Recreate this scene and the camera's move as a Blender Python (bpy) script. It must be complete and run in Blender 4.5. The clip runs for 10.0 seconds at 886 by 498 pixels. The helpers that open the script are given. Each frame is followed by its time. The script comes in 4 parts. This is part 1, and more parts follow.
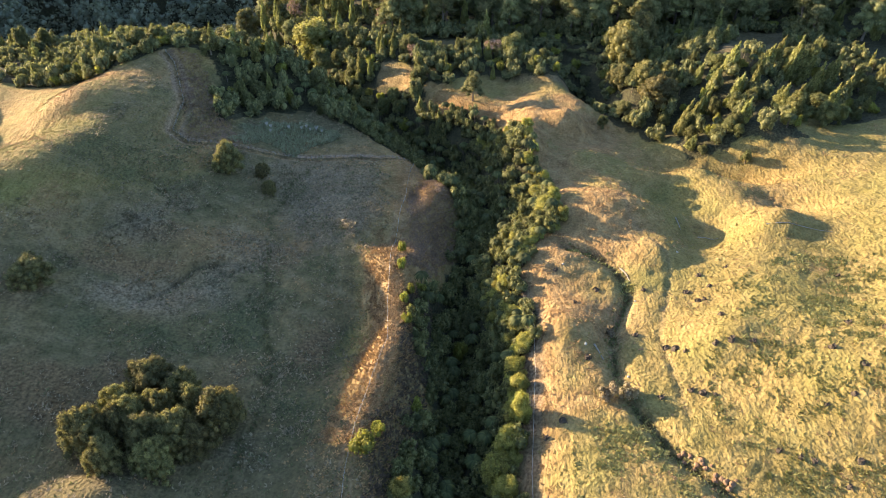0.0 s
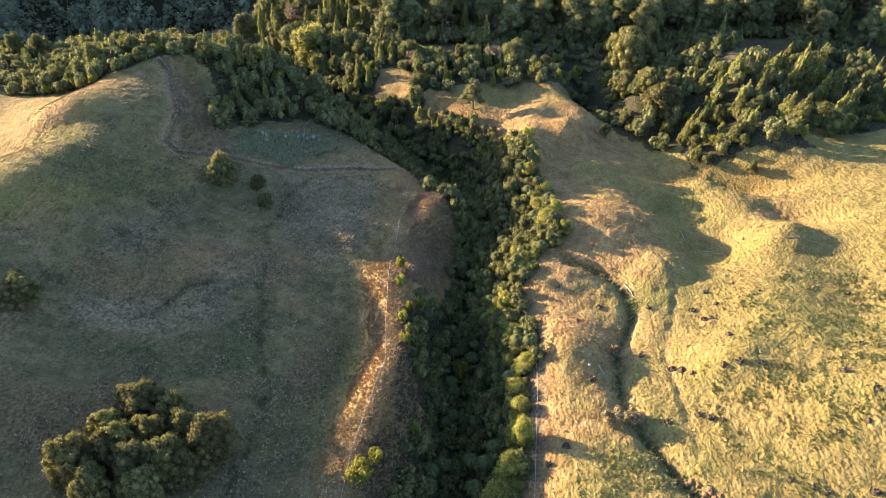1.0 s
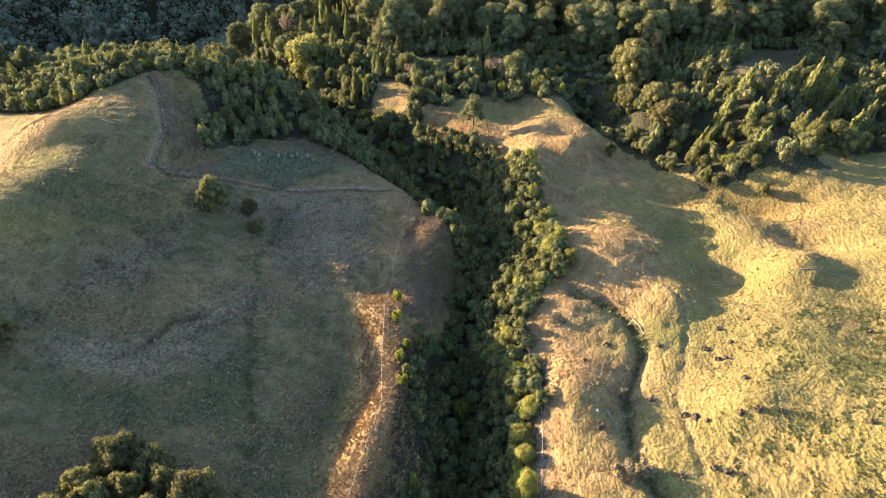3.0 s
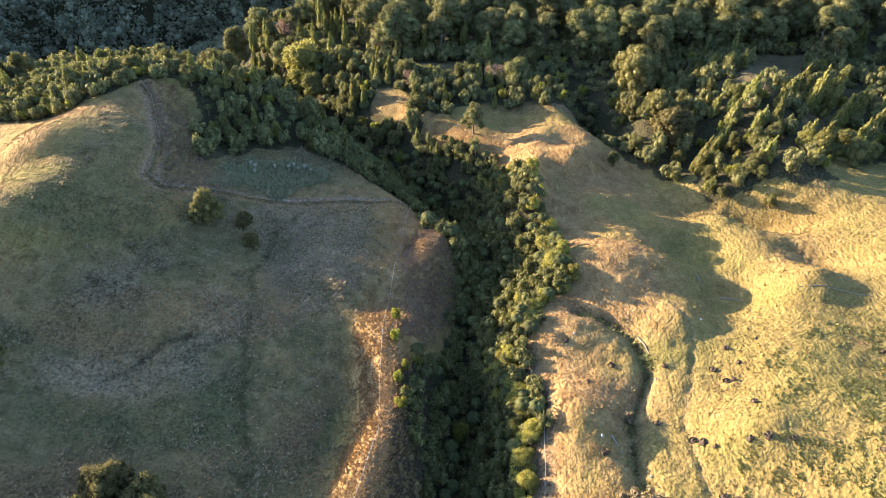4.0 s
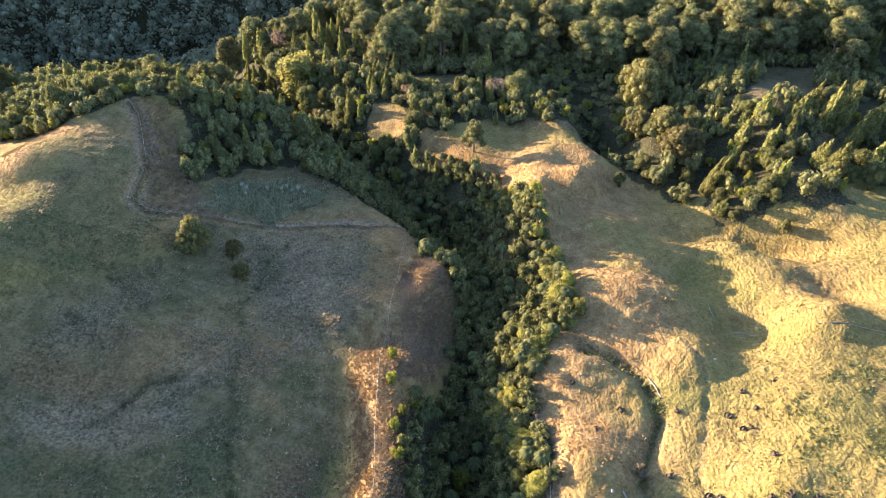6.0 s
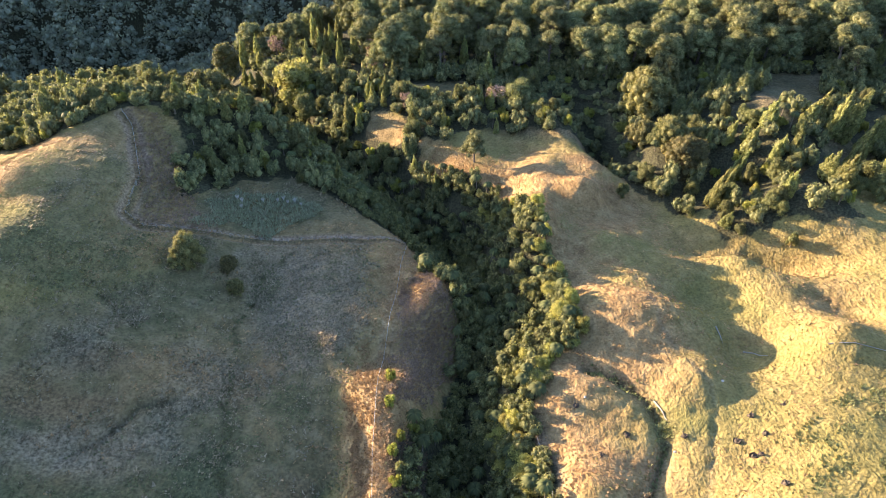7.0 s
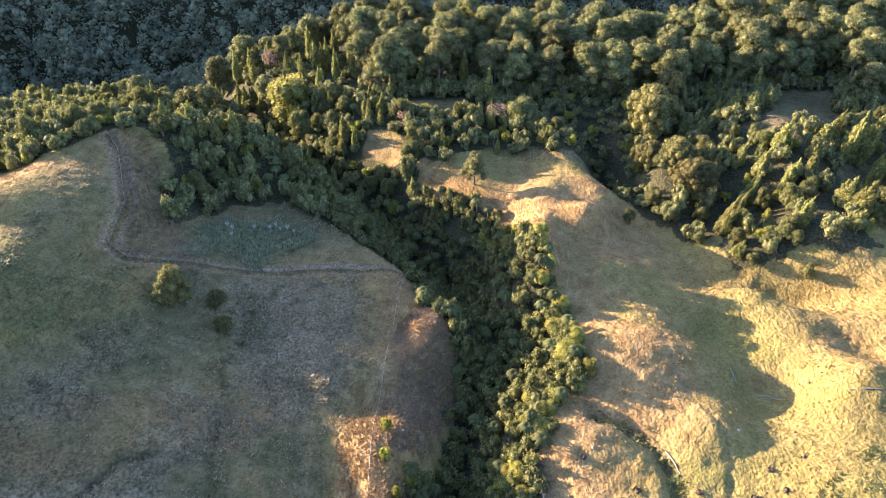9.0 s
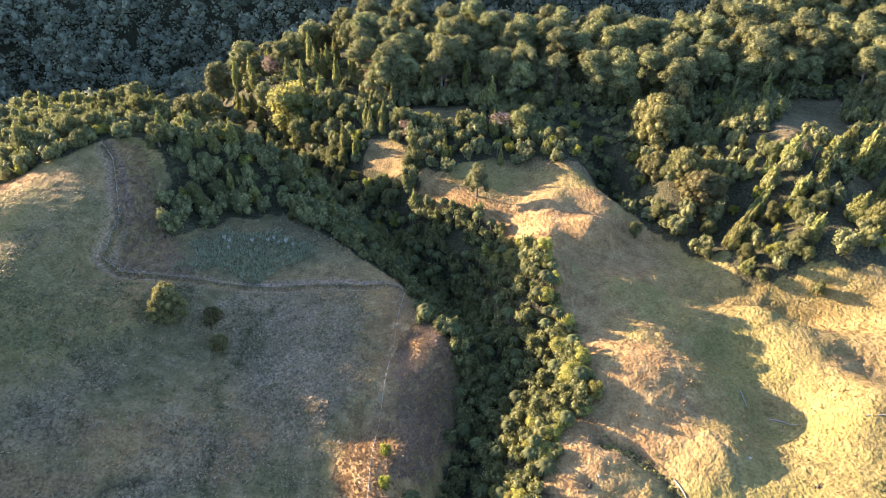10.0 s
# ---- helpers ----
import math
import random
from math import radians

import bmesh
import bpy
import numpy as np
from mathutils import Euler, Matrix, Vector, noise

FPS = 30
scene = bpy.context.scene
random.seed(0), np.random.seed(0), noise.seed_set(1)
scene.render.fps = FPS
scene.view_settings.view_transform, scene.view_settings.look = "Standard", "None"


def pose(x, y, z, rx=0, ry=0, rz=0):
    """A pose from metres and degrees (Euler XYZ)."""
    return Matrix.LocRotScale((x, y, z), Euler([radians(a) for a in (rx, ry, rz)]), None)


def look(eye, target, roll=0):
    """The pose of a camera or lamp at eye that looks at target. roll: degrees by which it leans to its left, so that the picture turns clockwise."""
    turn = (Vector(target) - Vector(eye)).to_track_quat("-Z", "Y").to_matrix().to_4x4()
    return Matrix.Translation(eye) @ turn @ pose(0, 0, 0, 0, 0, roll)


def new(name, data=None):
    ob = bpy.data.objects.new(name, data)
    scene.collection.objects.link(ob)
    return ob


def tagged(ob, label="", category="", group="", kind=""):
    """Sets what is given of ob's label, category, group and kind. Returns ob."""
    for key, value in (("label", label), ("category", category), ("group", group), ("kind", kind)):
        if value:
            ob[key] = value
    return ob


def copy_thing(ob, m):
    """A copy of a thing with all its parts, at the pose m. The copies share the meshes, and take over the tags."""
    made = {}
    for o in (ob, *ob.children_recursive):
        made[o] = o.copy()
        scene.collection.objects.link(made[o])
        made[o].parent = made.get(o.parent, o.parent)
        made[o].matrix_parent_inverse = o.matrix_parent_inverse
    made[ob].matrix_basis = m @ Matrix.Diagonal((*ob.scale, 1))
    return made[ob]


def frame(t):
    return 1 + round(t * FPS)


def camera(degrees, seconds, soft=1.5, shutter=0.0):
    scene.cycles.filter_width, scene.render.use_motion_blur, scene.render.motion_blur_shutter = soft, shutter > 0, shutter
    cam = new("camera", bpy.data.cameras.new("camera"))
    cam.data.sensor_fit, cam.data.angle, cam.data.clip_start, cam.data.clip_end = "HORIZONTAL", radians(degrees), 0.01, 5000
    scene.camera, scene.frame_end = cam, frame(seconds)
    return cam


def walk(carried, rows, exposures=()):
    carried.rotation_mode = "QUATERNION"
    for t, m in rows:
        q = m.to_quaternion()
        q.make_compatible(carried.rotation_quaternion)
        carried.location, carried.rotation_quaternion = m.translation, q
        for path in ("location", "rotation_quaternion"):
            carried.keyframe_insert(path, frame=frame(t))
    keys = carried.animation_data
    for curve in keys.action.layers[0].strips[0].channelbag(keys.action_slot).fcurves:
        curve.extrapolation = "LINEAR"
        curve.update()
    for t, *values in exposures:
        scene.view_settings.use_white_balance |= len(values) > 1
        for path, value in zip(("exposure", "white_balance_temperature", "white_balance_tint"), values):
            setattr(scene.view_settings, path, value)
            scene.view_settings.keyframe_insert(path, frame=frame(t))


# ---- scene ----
cam = camera(62.9, 10.0, soft=0.7)
METRES, EYE, TILT, LEAN, TURN = 60.0, 124.0, -41.6, 0.0, 0.0
ROWS = [
    (0.0, 0.0, 0.0, 0.0, 0.0, 0.0, -0.0),
    (0.5, 0.0007, 0.0375, 0.0335, -0.0, -0.02, 0.01),
    (1.0, 0.0007, 0.0751, 0.0665, -0.02, -0.04, 0.01),
    (1.5, 0.0016, 0.1123, 0.1001, -0.02, -0.06, 0.02),
    (2.0, 0.0023, 0.1499, 0.1333, -0.01, -0.09, 0.03),
    (2.5, 0.0029, 0.1873, 0.1666, -0.02, -0.12, 0.04),
    (4.0, 0.0044, 0.2998, 0.267, -0.05, -0.24, 0.09),
    (4.5, 0.0047, 0.3375, 0.3006, -0.06, -0.29, 0.1),
    (5.0, 0.0056, 0.375, 0.3343, -0.06, -0.33, 0.12),
    (5.5, 0.0062, 0.4126, 0.3678, -0.07, -0.35, 0.13),
    (7.0, 0.008, 0.5251, 0.4675, -0.08, -0.4, 0.18),
    (7.5, 0.0087, 0.5624, 0.5001, -0.09, -0.38, 0.19),
    (8.0, 0.0096, 0.5995, 0.5331, -0.1, -0.36, 0.2),
    (8.5, 0.0104, 0.6363, 0.5659, -0.11, -0.35, 0.2),
    (9.0, 0.0111, 0.6732, 0.5986, -0.12, -0.33, 0.2),
    (9.5, 0.0119, 0.7101, 0.6313, -0.14, -0.32, 0.21),
    (10.0, 0.0122, 0.7479, 0.6637, 0.05, -0.32, 0.02),
]
walk(cam, [(t, pose(0, 0, EYE, TILT, LEAN, TURN) @ pose(METRES * x, METRES * y, METRES * z, 90 + pitch, roll, yaw)) for t, x, y, z, yaw, pitch, roll in ROWS], [(0.0, 2.24, 6400, 18), (5.0, 2.42, 6250, 20), (10.0, 2.65, 6050, 24)])

# ---- light ----
SUN_AZ, SUN_EL = 296.0, 8.0          # compass turn from +y, clockwise, and height in degrees
world = bpy.data.worlds.new("world")
scene.world = world
world.use_nodes = True
wn = world.node_tree
sky = wn.nodes.new("ShaderNodeTexSky")
sky.sky_type, sky.sun_disc = "NISHITA", False
sky.sun_elevation, sky.sun_rotation = radians(SUN_EL), radians(SUN_AZ)
sky.air_density, sky.dust_density, sky.ozone_density = 1.0, 1.0, 2.1
wn.links.new(sky.outputs[0], wn.nodes["Background"].inputs[0])
wn.nodes["Background"].inputs[1].default_value = 0.14
sun = new("sun", bpy.data.lights.new("sun", "SUN"))
sun.data.energy, sun.data.angle, sun.data.color = 5.0, radians(0.55), (1.0, 0.77, 0.45)
az, el = radians(SUN_AZ), radians(SUN_EL)
sun.matrix_world = look((0, 0, 300), (-math.sin(az) * math.cos(el), -math.cos(az) * math.cos(el), 300 - math.sin(el)))

# ---- materials ----
def material(name, rough=0.9):
    m = bpy.data.materials.new(name)
    m.use_nodes = True
    t = m.node_tree
    b = t.nodes["Principled BSDF"]
    b.inputs["Roughness"].default_value = rough
    b.inputs["Specular IOR Level"].default_value = 0.2
    return m, t, b


def ramp(t, source, stops):
    n = t.nodes.new("ShaderNodeValToRGB")
    e = n.color_ramp.elements
    while len(e) < len(stops):
        e.new(0.5)
    for k, (p, c) in zip(e, stops):
        k.position, k.color = p, (*c, 1)
    t.links.new(source, n.inputs[0])
    return n.outputs[0]


def grain(t, scale, detail=4.0, stretch=None):
    co = t.nodes.new("ShaderNodeTexCoord").outputs["Object"]
    if stretch:
        mp = t.nodes.new("ShaderNodeMapping")
        mp.inputs["Scale"].default_value = stretch
        t.links.new(co, mp.inputs[0])
        co = mp.outputs[0]
    n = t.nodes.new("ShaderNodeTexNoise")
    n.inputs["Scale"].default_value, n.inputs["Detail"].default_value = scale, detail
    t.links.new(co, n.inputs["Vector"])
    return n.outputs["Fac"]


def mix(t, fac, a, b, mode="MIX"):
    n = t.nodes.new("ShaderNodeMix")
    n.data_type, n.blend_type = "RGBA", mode
    for sock, v in ((n.inputs[0], fac), (n.inputs[6], a), (n.inputs[7], b)):
        if hasattr(v, "links"):
            t.links.new(v, sock)
        elif sock.type == "VALUE":
            sock.default_value = v
        else:
            sock.default_value = (*v, 1)
    return n.outputs[2]


def bump(t, b, source, strength, distance):
    n = t.nodes.new("ShaderNodeBump")
    n.inputs["Strength"].default_value, n.inputs["Distance"].default_value = strength, distance
    t.links.new(source, n.inputs["Height"])
    t.links.new(n.outputs[0], b.inputs["Normal"])


def foliage(name, dark, light, through_light=0.25):
    """Leaves: every spray has its own tint, every plant its own too, and some light passes through."""
    m, t, b = material(name, 0.7)
    isl = t.nodes.new("ShaderNodeNewGeometry").outputs["Random Per Island"]
    c = ramp(t, isl, [(0.0, dark), (0.55, [(p + q) / 2 for p, q in zip(dark, light)]), (1.0, light)])
    obr = t.nodes.new("ShaderNodeObjectInfo").outputs["Random"]
    hs = t.nodes.new("ShaderNodeHueSaturation")
    for sock, lo, hi in (("Hue", 0.485, 0.508), ("Value", 0.8, 1.25)):
        mr = t.nodes.new("ShaderNodeMapRange")
        mr.inputs["To Min"].default_value, mr.inputs["To Max"].default_value = lo, hi
        t.links.new(obr, mr.inputs["Value"])
        t.links.new(mr.outputs[0], hs.inputs[sock])
    t.links.new(c, hs.inputs["Color"])
    patch = mix(t, grain(t, 0.35, 3), (0.75, 0.8, 0.8), (1.2, 1.15, 1.1))
    c = mix(t, 1.0, hs.outputs[0], patch, "MULTIPLY")
    t.links.new(c, b.inputs["Base Color"])
    tl = t.nodes.new("ShaderNodeBsdfTranslucent")
    t.links.new(mix(t, 1.0, c, (1.3, 1.35, 0.95), "MULTIPLY"), tl.inputs[0])
    ms = t.nodes.new("ShaderNodeMixShader")
    ms.inputs[0].default_value = through_light
    t.links.new(b.outputs[0], ms.inputs[1])
    t.links.new(tl.outputs[0], ms.inputs[2])
    t.links.new(ms.outputs[0], t.nodes["Material Output"].inputs[0])
    return m


def plain(name, dark, light, scale, rough=0.9, bumpy=0.4, dist=0.05):
    m, t, b = material(name, rough)
    g = grain(t, scale, 6)
    c = ramp(t, g, [(0.3, dark), (0.7, light)])
    c = mix(t, 0.35, c, ramp(t, grain(t, scale * 0.12, 3), [(0.3, dark), (0.7, light)]))
    t.links.new(c, b.inputs["Base Color"])
    bump(t, b, g, bumpy, dist)
    return m


def ground_material():
    m, t, b = material("hill_pasture", 0.95)
    at = t.nodes.new("ShaderNodeAttribute")
    at.attribute_name = "cover"
    sep = t.nodes.new("ShaderNodeSeparateColor")
    t.links.new(at.outputs["Color"], sep.inputs[0])
    fine, mid, wide = grain(t, 1.6, 6), grain(t, 0.33, 5), grain(t, 0.045, 5)
    green = ramp(t, mid, [(0.25, (0.156, 0.139, 0.043)), (0.5, (0.21, 0.182, 0.058)), (0.75, (0.258, 0.22, 0.076))])
    green = mix(t, ramp(t, wide, [(0.4, (0, 0, 0)), (0.65, (1, 1, 1))]), green, ramp(t, fine, [(0.3, (0.178, 0.162, 0.05)), (0.7, (0.242, 0.212, 0.071))]))
    dry = ramp(t, mid, [(0.28, (0.20, 0.12, 0.052)), (0.5, (0.31, 0.20, 0.088)), (0.75, (0.41, 0.285, 0.135))])
    soil = ramp(t, fine, [(0.3, (0.17, 0.112, 0.07)), (0.7, (0.40, 0.285, 0.19))])
    litter = ramp(t, fine, [(0.3, (0.03, 0.03, 0.016)), (0.7, (0.08, 0.075, 0.038))])
    tone = t.nodes.new("ShaderNodeAttribute")
    tone.attribute_name = "tone"
    tones = t.nodes.new("ShaderNodeSeparateColor")
    t.links.new(tone.outputs["Color"], tones.inputs[0])
    # greener, darker turf for the shaded land; part of that shade is in its colour
    shade_turf = ramp(t, mid, [(0.3, (0.095, 0.086, 0.038)), (0.5, (0.142, 0.12, 0.057)), (0.7, (0.195, 0.156, 0.084))])
    shade_turf = mix(t, tones.outputs[0], shade_turf, ramp(t, fine, [(0.3, (0.115, 0.098, 0.062)), (0.7, (0.30, 0.24, 0.16))]))
    shade_turf = mix(t, tones.outputs[1], shade_turf, ramp(t, fine, [(0.3, (0.11, 0.075, 0.038)), (0.7, (0.21, 0.145, 0.075))]))
    shade_turf = mix(t, tones.outputs[2], shade_turf, ramp(t, fine, [(0.3, (0.07, 0.073, 0.034)), (0.7, (0.122, 0.12, 0.055))]))
    green = mix(t, at.outputs["Alpha"], green, shade_turf)
    c = mix(t, sep.outputs[0], green, dry)
    c = mix(t, sep.outputs[1], c, soil)
    c = mix(t, sep.outputs[2], c, litter)
    c = mix(t, 0.85, c, ramp(t, fine, [(0.32, (0.55, 0.55, 0.55)), (0.5, (0.85, 0.85, 0.85)), (0.68, (1.05, 1.05, 1.05))]), "MULTIPLY")
    t.links.new(c, b.inputs["Base Color"])
    co = t.nodes.new("ShaderNodeTexCoord").outputs["Object"]
    mp = t.nodes.new("ShaderNodeMapping")
    mp.inputs["Rotation"].default_value = (0, 0, radians(38.7))
    mp.inputs["Scale"].default_value = (1.0, 0.3, 0.6)
    t.links.new(co, mp.inputs[0])
    comb = t.nodes.new("ShaderNodeTexNoise")
    comb.inputs["Scale"].default_value, comb.inputs["Detail"].default_value = 0.9, 5
    t.links.new(mp.outputs[0], comb.inputs["Vector"])
    add = t.nodes.new("ShaderNodeMath")
    add.operation = "ADD"
    t.links.new(fine, add.inputs[0])
    t.links.new(comb.outputs["Fac"], add.inputs[1])
    wave = t.nodes.new("ShaderNodeTexWave")
    wave.bands_direction = "Z"
    for key, v in (("Scale", 0.55), ("Distortion", 9.0), ("Detail", 4.0), ("Detail Scale", 0.35)):
        wave.inputs[key].default_value = v
    t.links.new(co, wave.inputs["Vector"])
    steps = t.nodes.new("ShaderNodeMath")
    steps.operation = "MULTIPLY_ADD"
    steps.inputs[1].default_value = 0.12
    t.links.new(wave.outputs["Fac"], steps.inputs[0])
    t.links.new(add.outputs[0], steps.inputs[2])
    bump(t, b, steps.outputs[0], 1.0, 0.4)
    return m


GROUND = ground_material()
LEAF = {
    "round": foliage("kanuka_leaves", (0.07, 0.08, 0.034), (0.19, 0.192, 0.078), 0.34),
    "paddock": foliage("paddock_leaves", (0.085, 0.085, 0.038), (0.24, 0.215, 0.092), 0.36),
    "conical": foliage("totara_leaves", (0.10, 0.112, 0.04), (0.33, 0.325, 0.118), 0.32),
    "forest": foliage("forest_leaves", (0.075, 0.088, 0.042), (0.255, 0.255, 0.118), 0.3),
    "shrub": foliage("bush_leaves", (0.066, 0.074, 0.034), (0.23, 0.226, 0.094), 0.32),
    # yellower, brighter leaf for the gully-edge trees, with sunlight put into its colour
    "edge": foliage("sunlit_edge_leaves", (0.155, 0.156, 0.046), (0.42, 0.392, 0.115), 0.4),
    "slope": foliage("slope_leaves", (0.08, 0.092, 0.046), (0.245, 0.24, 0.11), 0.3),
    # far forest paled towards blue-grey: the valley haze is put into the leaf colour
    "far": foliage("far_leaves_hazed", (0.16, 0.178, 0.135), (0.29, 0.305, 0.23), 0.35),
    "bright": foliage("bright_leaves", (0.11, 0.13, 0.028), (0.32, 0.31, 0.08), 0.45),
    "fern": foliage("fern_fronds", (0.055, 0.07, 0.028), (0.14, 0.15, 0.055), 0.35),
    "willow": foliage("willow_leaves", (0.19, 0.205, 0.07), (0.43, 0.41, 0.165), 0.5),
    "bare": foliage("bare_twigs", (0.17, 0.12, 0.105), (0.40, 0.29, 0.25), 0.3),
    "grey": foliage("grey_twigs", (0.17, 0.14, 0.095), (0.32, 0.265, 0.18), 0.3),
    "grass": foliage("pasture_blades", (0.195, 0.17, 0.055), (0.288, 0.246, 0.087), 0.25),
    "weed": foliage("weed_leaves", (0.11, 0.12, 0.05), (0.25, 0.245, 0.10), 0.25),
    "shade_turf": foliage("paddock_blades", (0.17, 0.145, 0.082), (0.40, 0.325, 0.205), 0.2),
    "damp": foliage("damp_blades", (0.072, 0.08, 0.036), (0.17, 0.165, 0.075), 0.2),
    "scrub": foliage("dry_scrub", (0.17, 0.115, 0.078), (0.34, 0.24, 0.165), 0.2),
    "rust": foliage("rusty_bracken", (0.17, 0.105, 0.05), (0.42, 0.275, 0.135), 0.25),
    "bank": foliage("bank_bracken", (0.075, 0.058, 0.04), (0.19, 0.14, 0.10), 0.2),
    "dry": foliage("dry_blades", (0.29, 0.18, 0.085), (0.42, 0.29, 0.14), 0.25),
    "reed": foliage("reed_blades", (0.15, 0.155, 0.10), (0.31, 0.30, 0.20), 0.2),
}
BARK = plain("bark", (0.07, 0.055, 0.042), (0.24, 0.20, 0.16), 4.0, 0.95, 0.8, 0.06)
POST = plain("weathered_post", (0.16, 0.14, 0.115), (0.38, 0.35, 0.30), 6.0)
WIRE = plain("fence_wire", (0.30, 0.29, 0.28), (0.50, 0.49, 0.47), 3.0, 0.5)
CHAR = plain("old_stump_wood", (0.025, 0.02, 0.016), (0.11, 0.085, 0.065), 5.0, 0.95, 0.8, 0.05)
STONE = plain("pale_stone", (0.28, 0.26, 0.23), (0.52, 0.49, 0.44), 3.0, 0.85, 0.7, 0.06)
CLAY = plain("clay_clods", (0.12, 0.07, 0.042), (0.28, 0.18, 0.11), 2.5, 0.95, 0.9, 0.1)

# ---- relief ----
GULLY = [(2, -200), (2, 40), (2, 95), (3, 125), (6, 150), (10, 175), (6, 200), (-8, 225), (-28, 248), (-48, 268), (-75, 300), (-120, 340), (-200, 400), (-260, 460)]
SIDE_GULLY = [(66, 168), (71, 190), (64, 212), (50, 232), (30, 250)]
CREEK = [(60, 58), (51, 67), (44, 75), (39, 87), (37, 93), (37, 100), (38, 109), (44, 121), (45, 126), (43, 134), (38, 139), (32, 142)]
FENCE_LEFT = [(-18, 60), (-18, 72), (-17, 82), (-12, 105), (-13, 119), (-13, 144), (-12, 159), (-9, 199)]
FENCE_BACK = [(-9, 198), (-20, 194), (-35, 194), (-49, 191), (-68, 188), (-78, 188), (-83, 191), (-83, 205), (-88, 218), (-92, 228), (-96, 233)]
FENCE_RIGHT = [(16, 60), (17, 75), (20, 100), (21, 116), (18, 133)]
SCRUB = [(-83, 204), (-90, 222), (-97, 236), (-86, 235), (-78, 217), (-73, 206), (-64, 194), (-60, 188), (-80, 190)]
LOW_BANK = [(-16, 58), (-15, 78), (-10, 92), (-9, 106), (-9, 122), (-6, 130), (-3, 122), (-3, 105), (-4, 92), (-7, 76), (-8, 58)]
BRACKEN = [(-10, 175), (-3, 176), (4, 164), (3, 151), (-2, 138), (-9, 130), (-11, 150)]
TRACK = [(48, 84), (48, 100), (48, 107), (52, 118), (56, 129), (56, 135), (54, 142), (50.5, 152), (50, 165), (49, 176)]
SCARP = [(-78, 112), (-72, 117), (-67, 122), (-61, 130), (-55, 131), (-52, 135), (-49, 136)]
SWALE = [(-40, 60), (-37, 98), (-40, 111), (-42, 122), (-45, 133), (-47, 155), (-45, 177), (-38, 192)]


def distance_to(x, y, line):
    """Distance to a line on the plan, and how far along it (0 to 1) the nearest place lies."""
    best, along, run = np.full(np.shape(x), 1e9), np.zeros(np.shape(x)), 0.0
    for (x0, y0), (x1, y1) in zip(line[:-1], line[1:]):
        dx, dy = x1 - x0, y1 - y0
        l2 = dx * dx + dy * dy
        u = np.clip(((x - x0) * dx + (y - y0) * dy) / l2, 0, 1)
        d = np.hypot(x - x0 - u * dx, y - y0 - u * dy)
        near = d < best
        along = np.where(near, run + u * l2 ** 0.5, along)
        best = np.where(near, d, best)
        run += l2 ** 0.5
    return best, along / run


def hill(x, y, cx, cy, rx, ry, turn, h):
    c, s = math.cos(radians(turn)), math.sin(radians(turn))
    u, v = ((x - cx) * c + (y - cy) * s) / rx, (-(x - cx) * s + (y - cy) * c) / ry
    return h * np.exp(-(u * u + v * v))


def lattice(i, j, seed):
    n = (i.astype(np.int64) * 374761393 + j.astype(np.int64) * 668265263 + seed * 974634777) & 0xFFFFFFFF
    n = ((n ^ (n >> 13)) * 1274126177) & 0xFFFFFFFF
    return ((n ^ (n >> 16)) & 0xFFFF) / 65535.0


def vnoise(x, y, seed):
    i, j = np.floor(x), np.floor(y)
    u, v = x - i, y - j
    u, v = u * u * (3 - 2 * u), v * v * (3 - 2 * v)
    a, b = lattice(i, j, seed), lattice(i + 1, j, seed)
    c, d = lattice(i, j + 1, seed), lattice(i + 1, j + 1, seed)
    return (a + (b - a) * u) * (1 - v) + (c + (d - c) * u) * v - 0.5


def fbm(x, y, seed, octaves=4):
    return sum(vnoise(x * 2 ** k + 17 * k, y * 2 ** k, seed + k) / 2 ** k for k in range(octaves))


def inside(x, y, ring):
    """Which places lie inside a ring on the plan."""
    x, y = np.asarray(x, float), np.asarray(y, float)
    hit = np.zeros(x.shape, bool)
    for (x0, y0), (x1, y1) in zip(ring, ring[1:] + ring[:1]):
        if y0 != y1:
            hit ^= ((y0 > y) != (y1 > y)) & (x < (x1 - x0) * (y - y0) / (y1 - y0) + x0)
    return hit


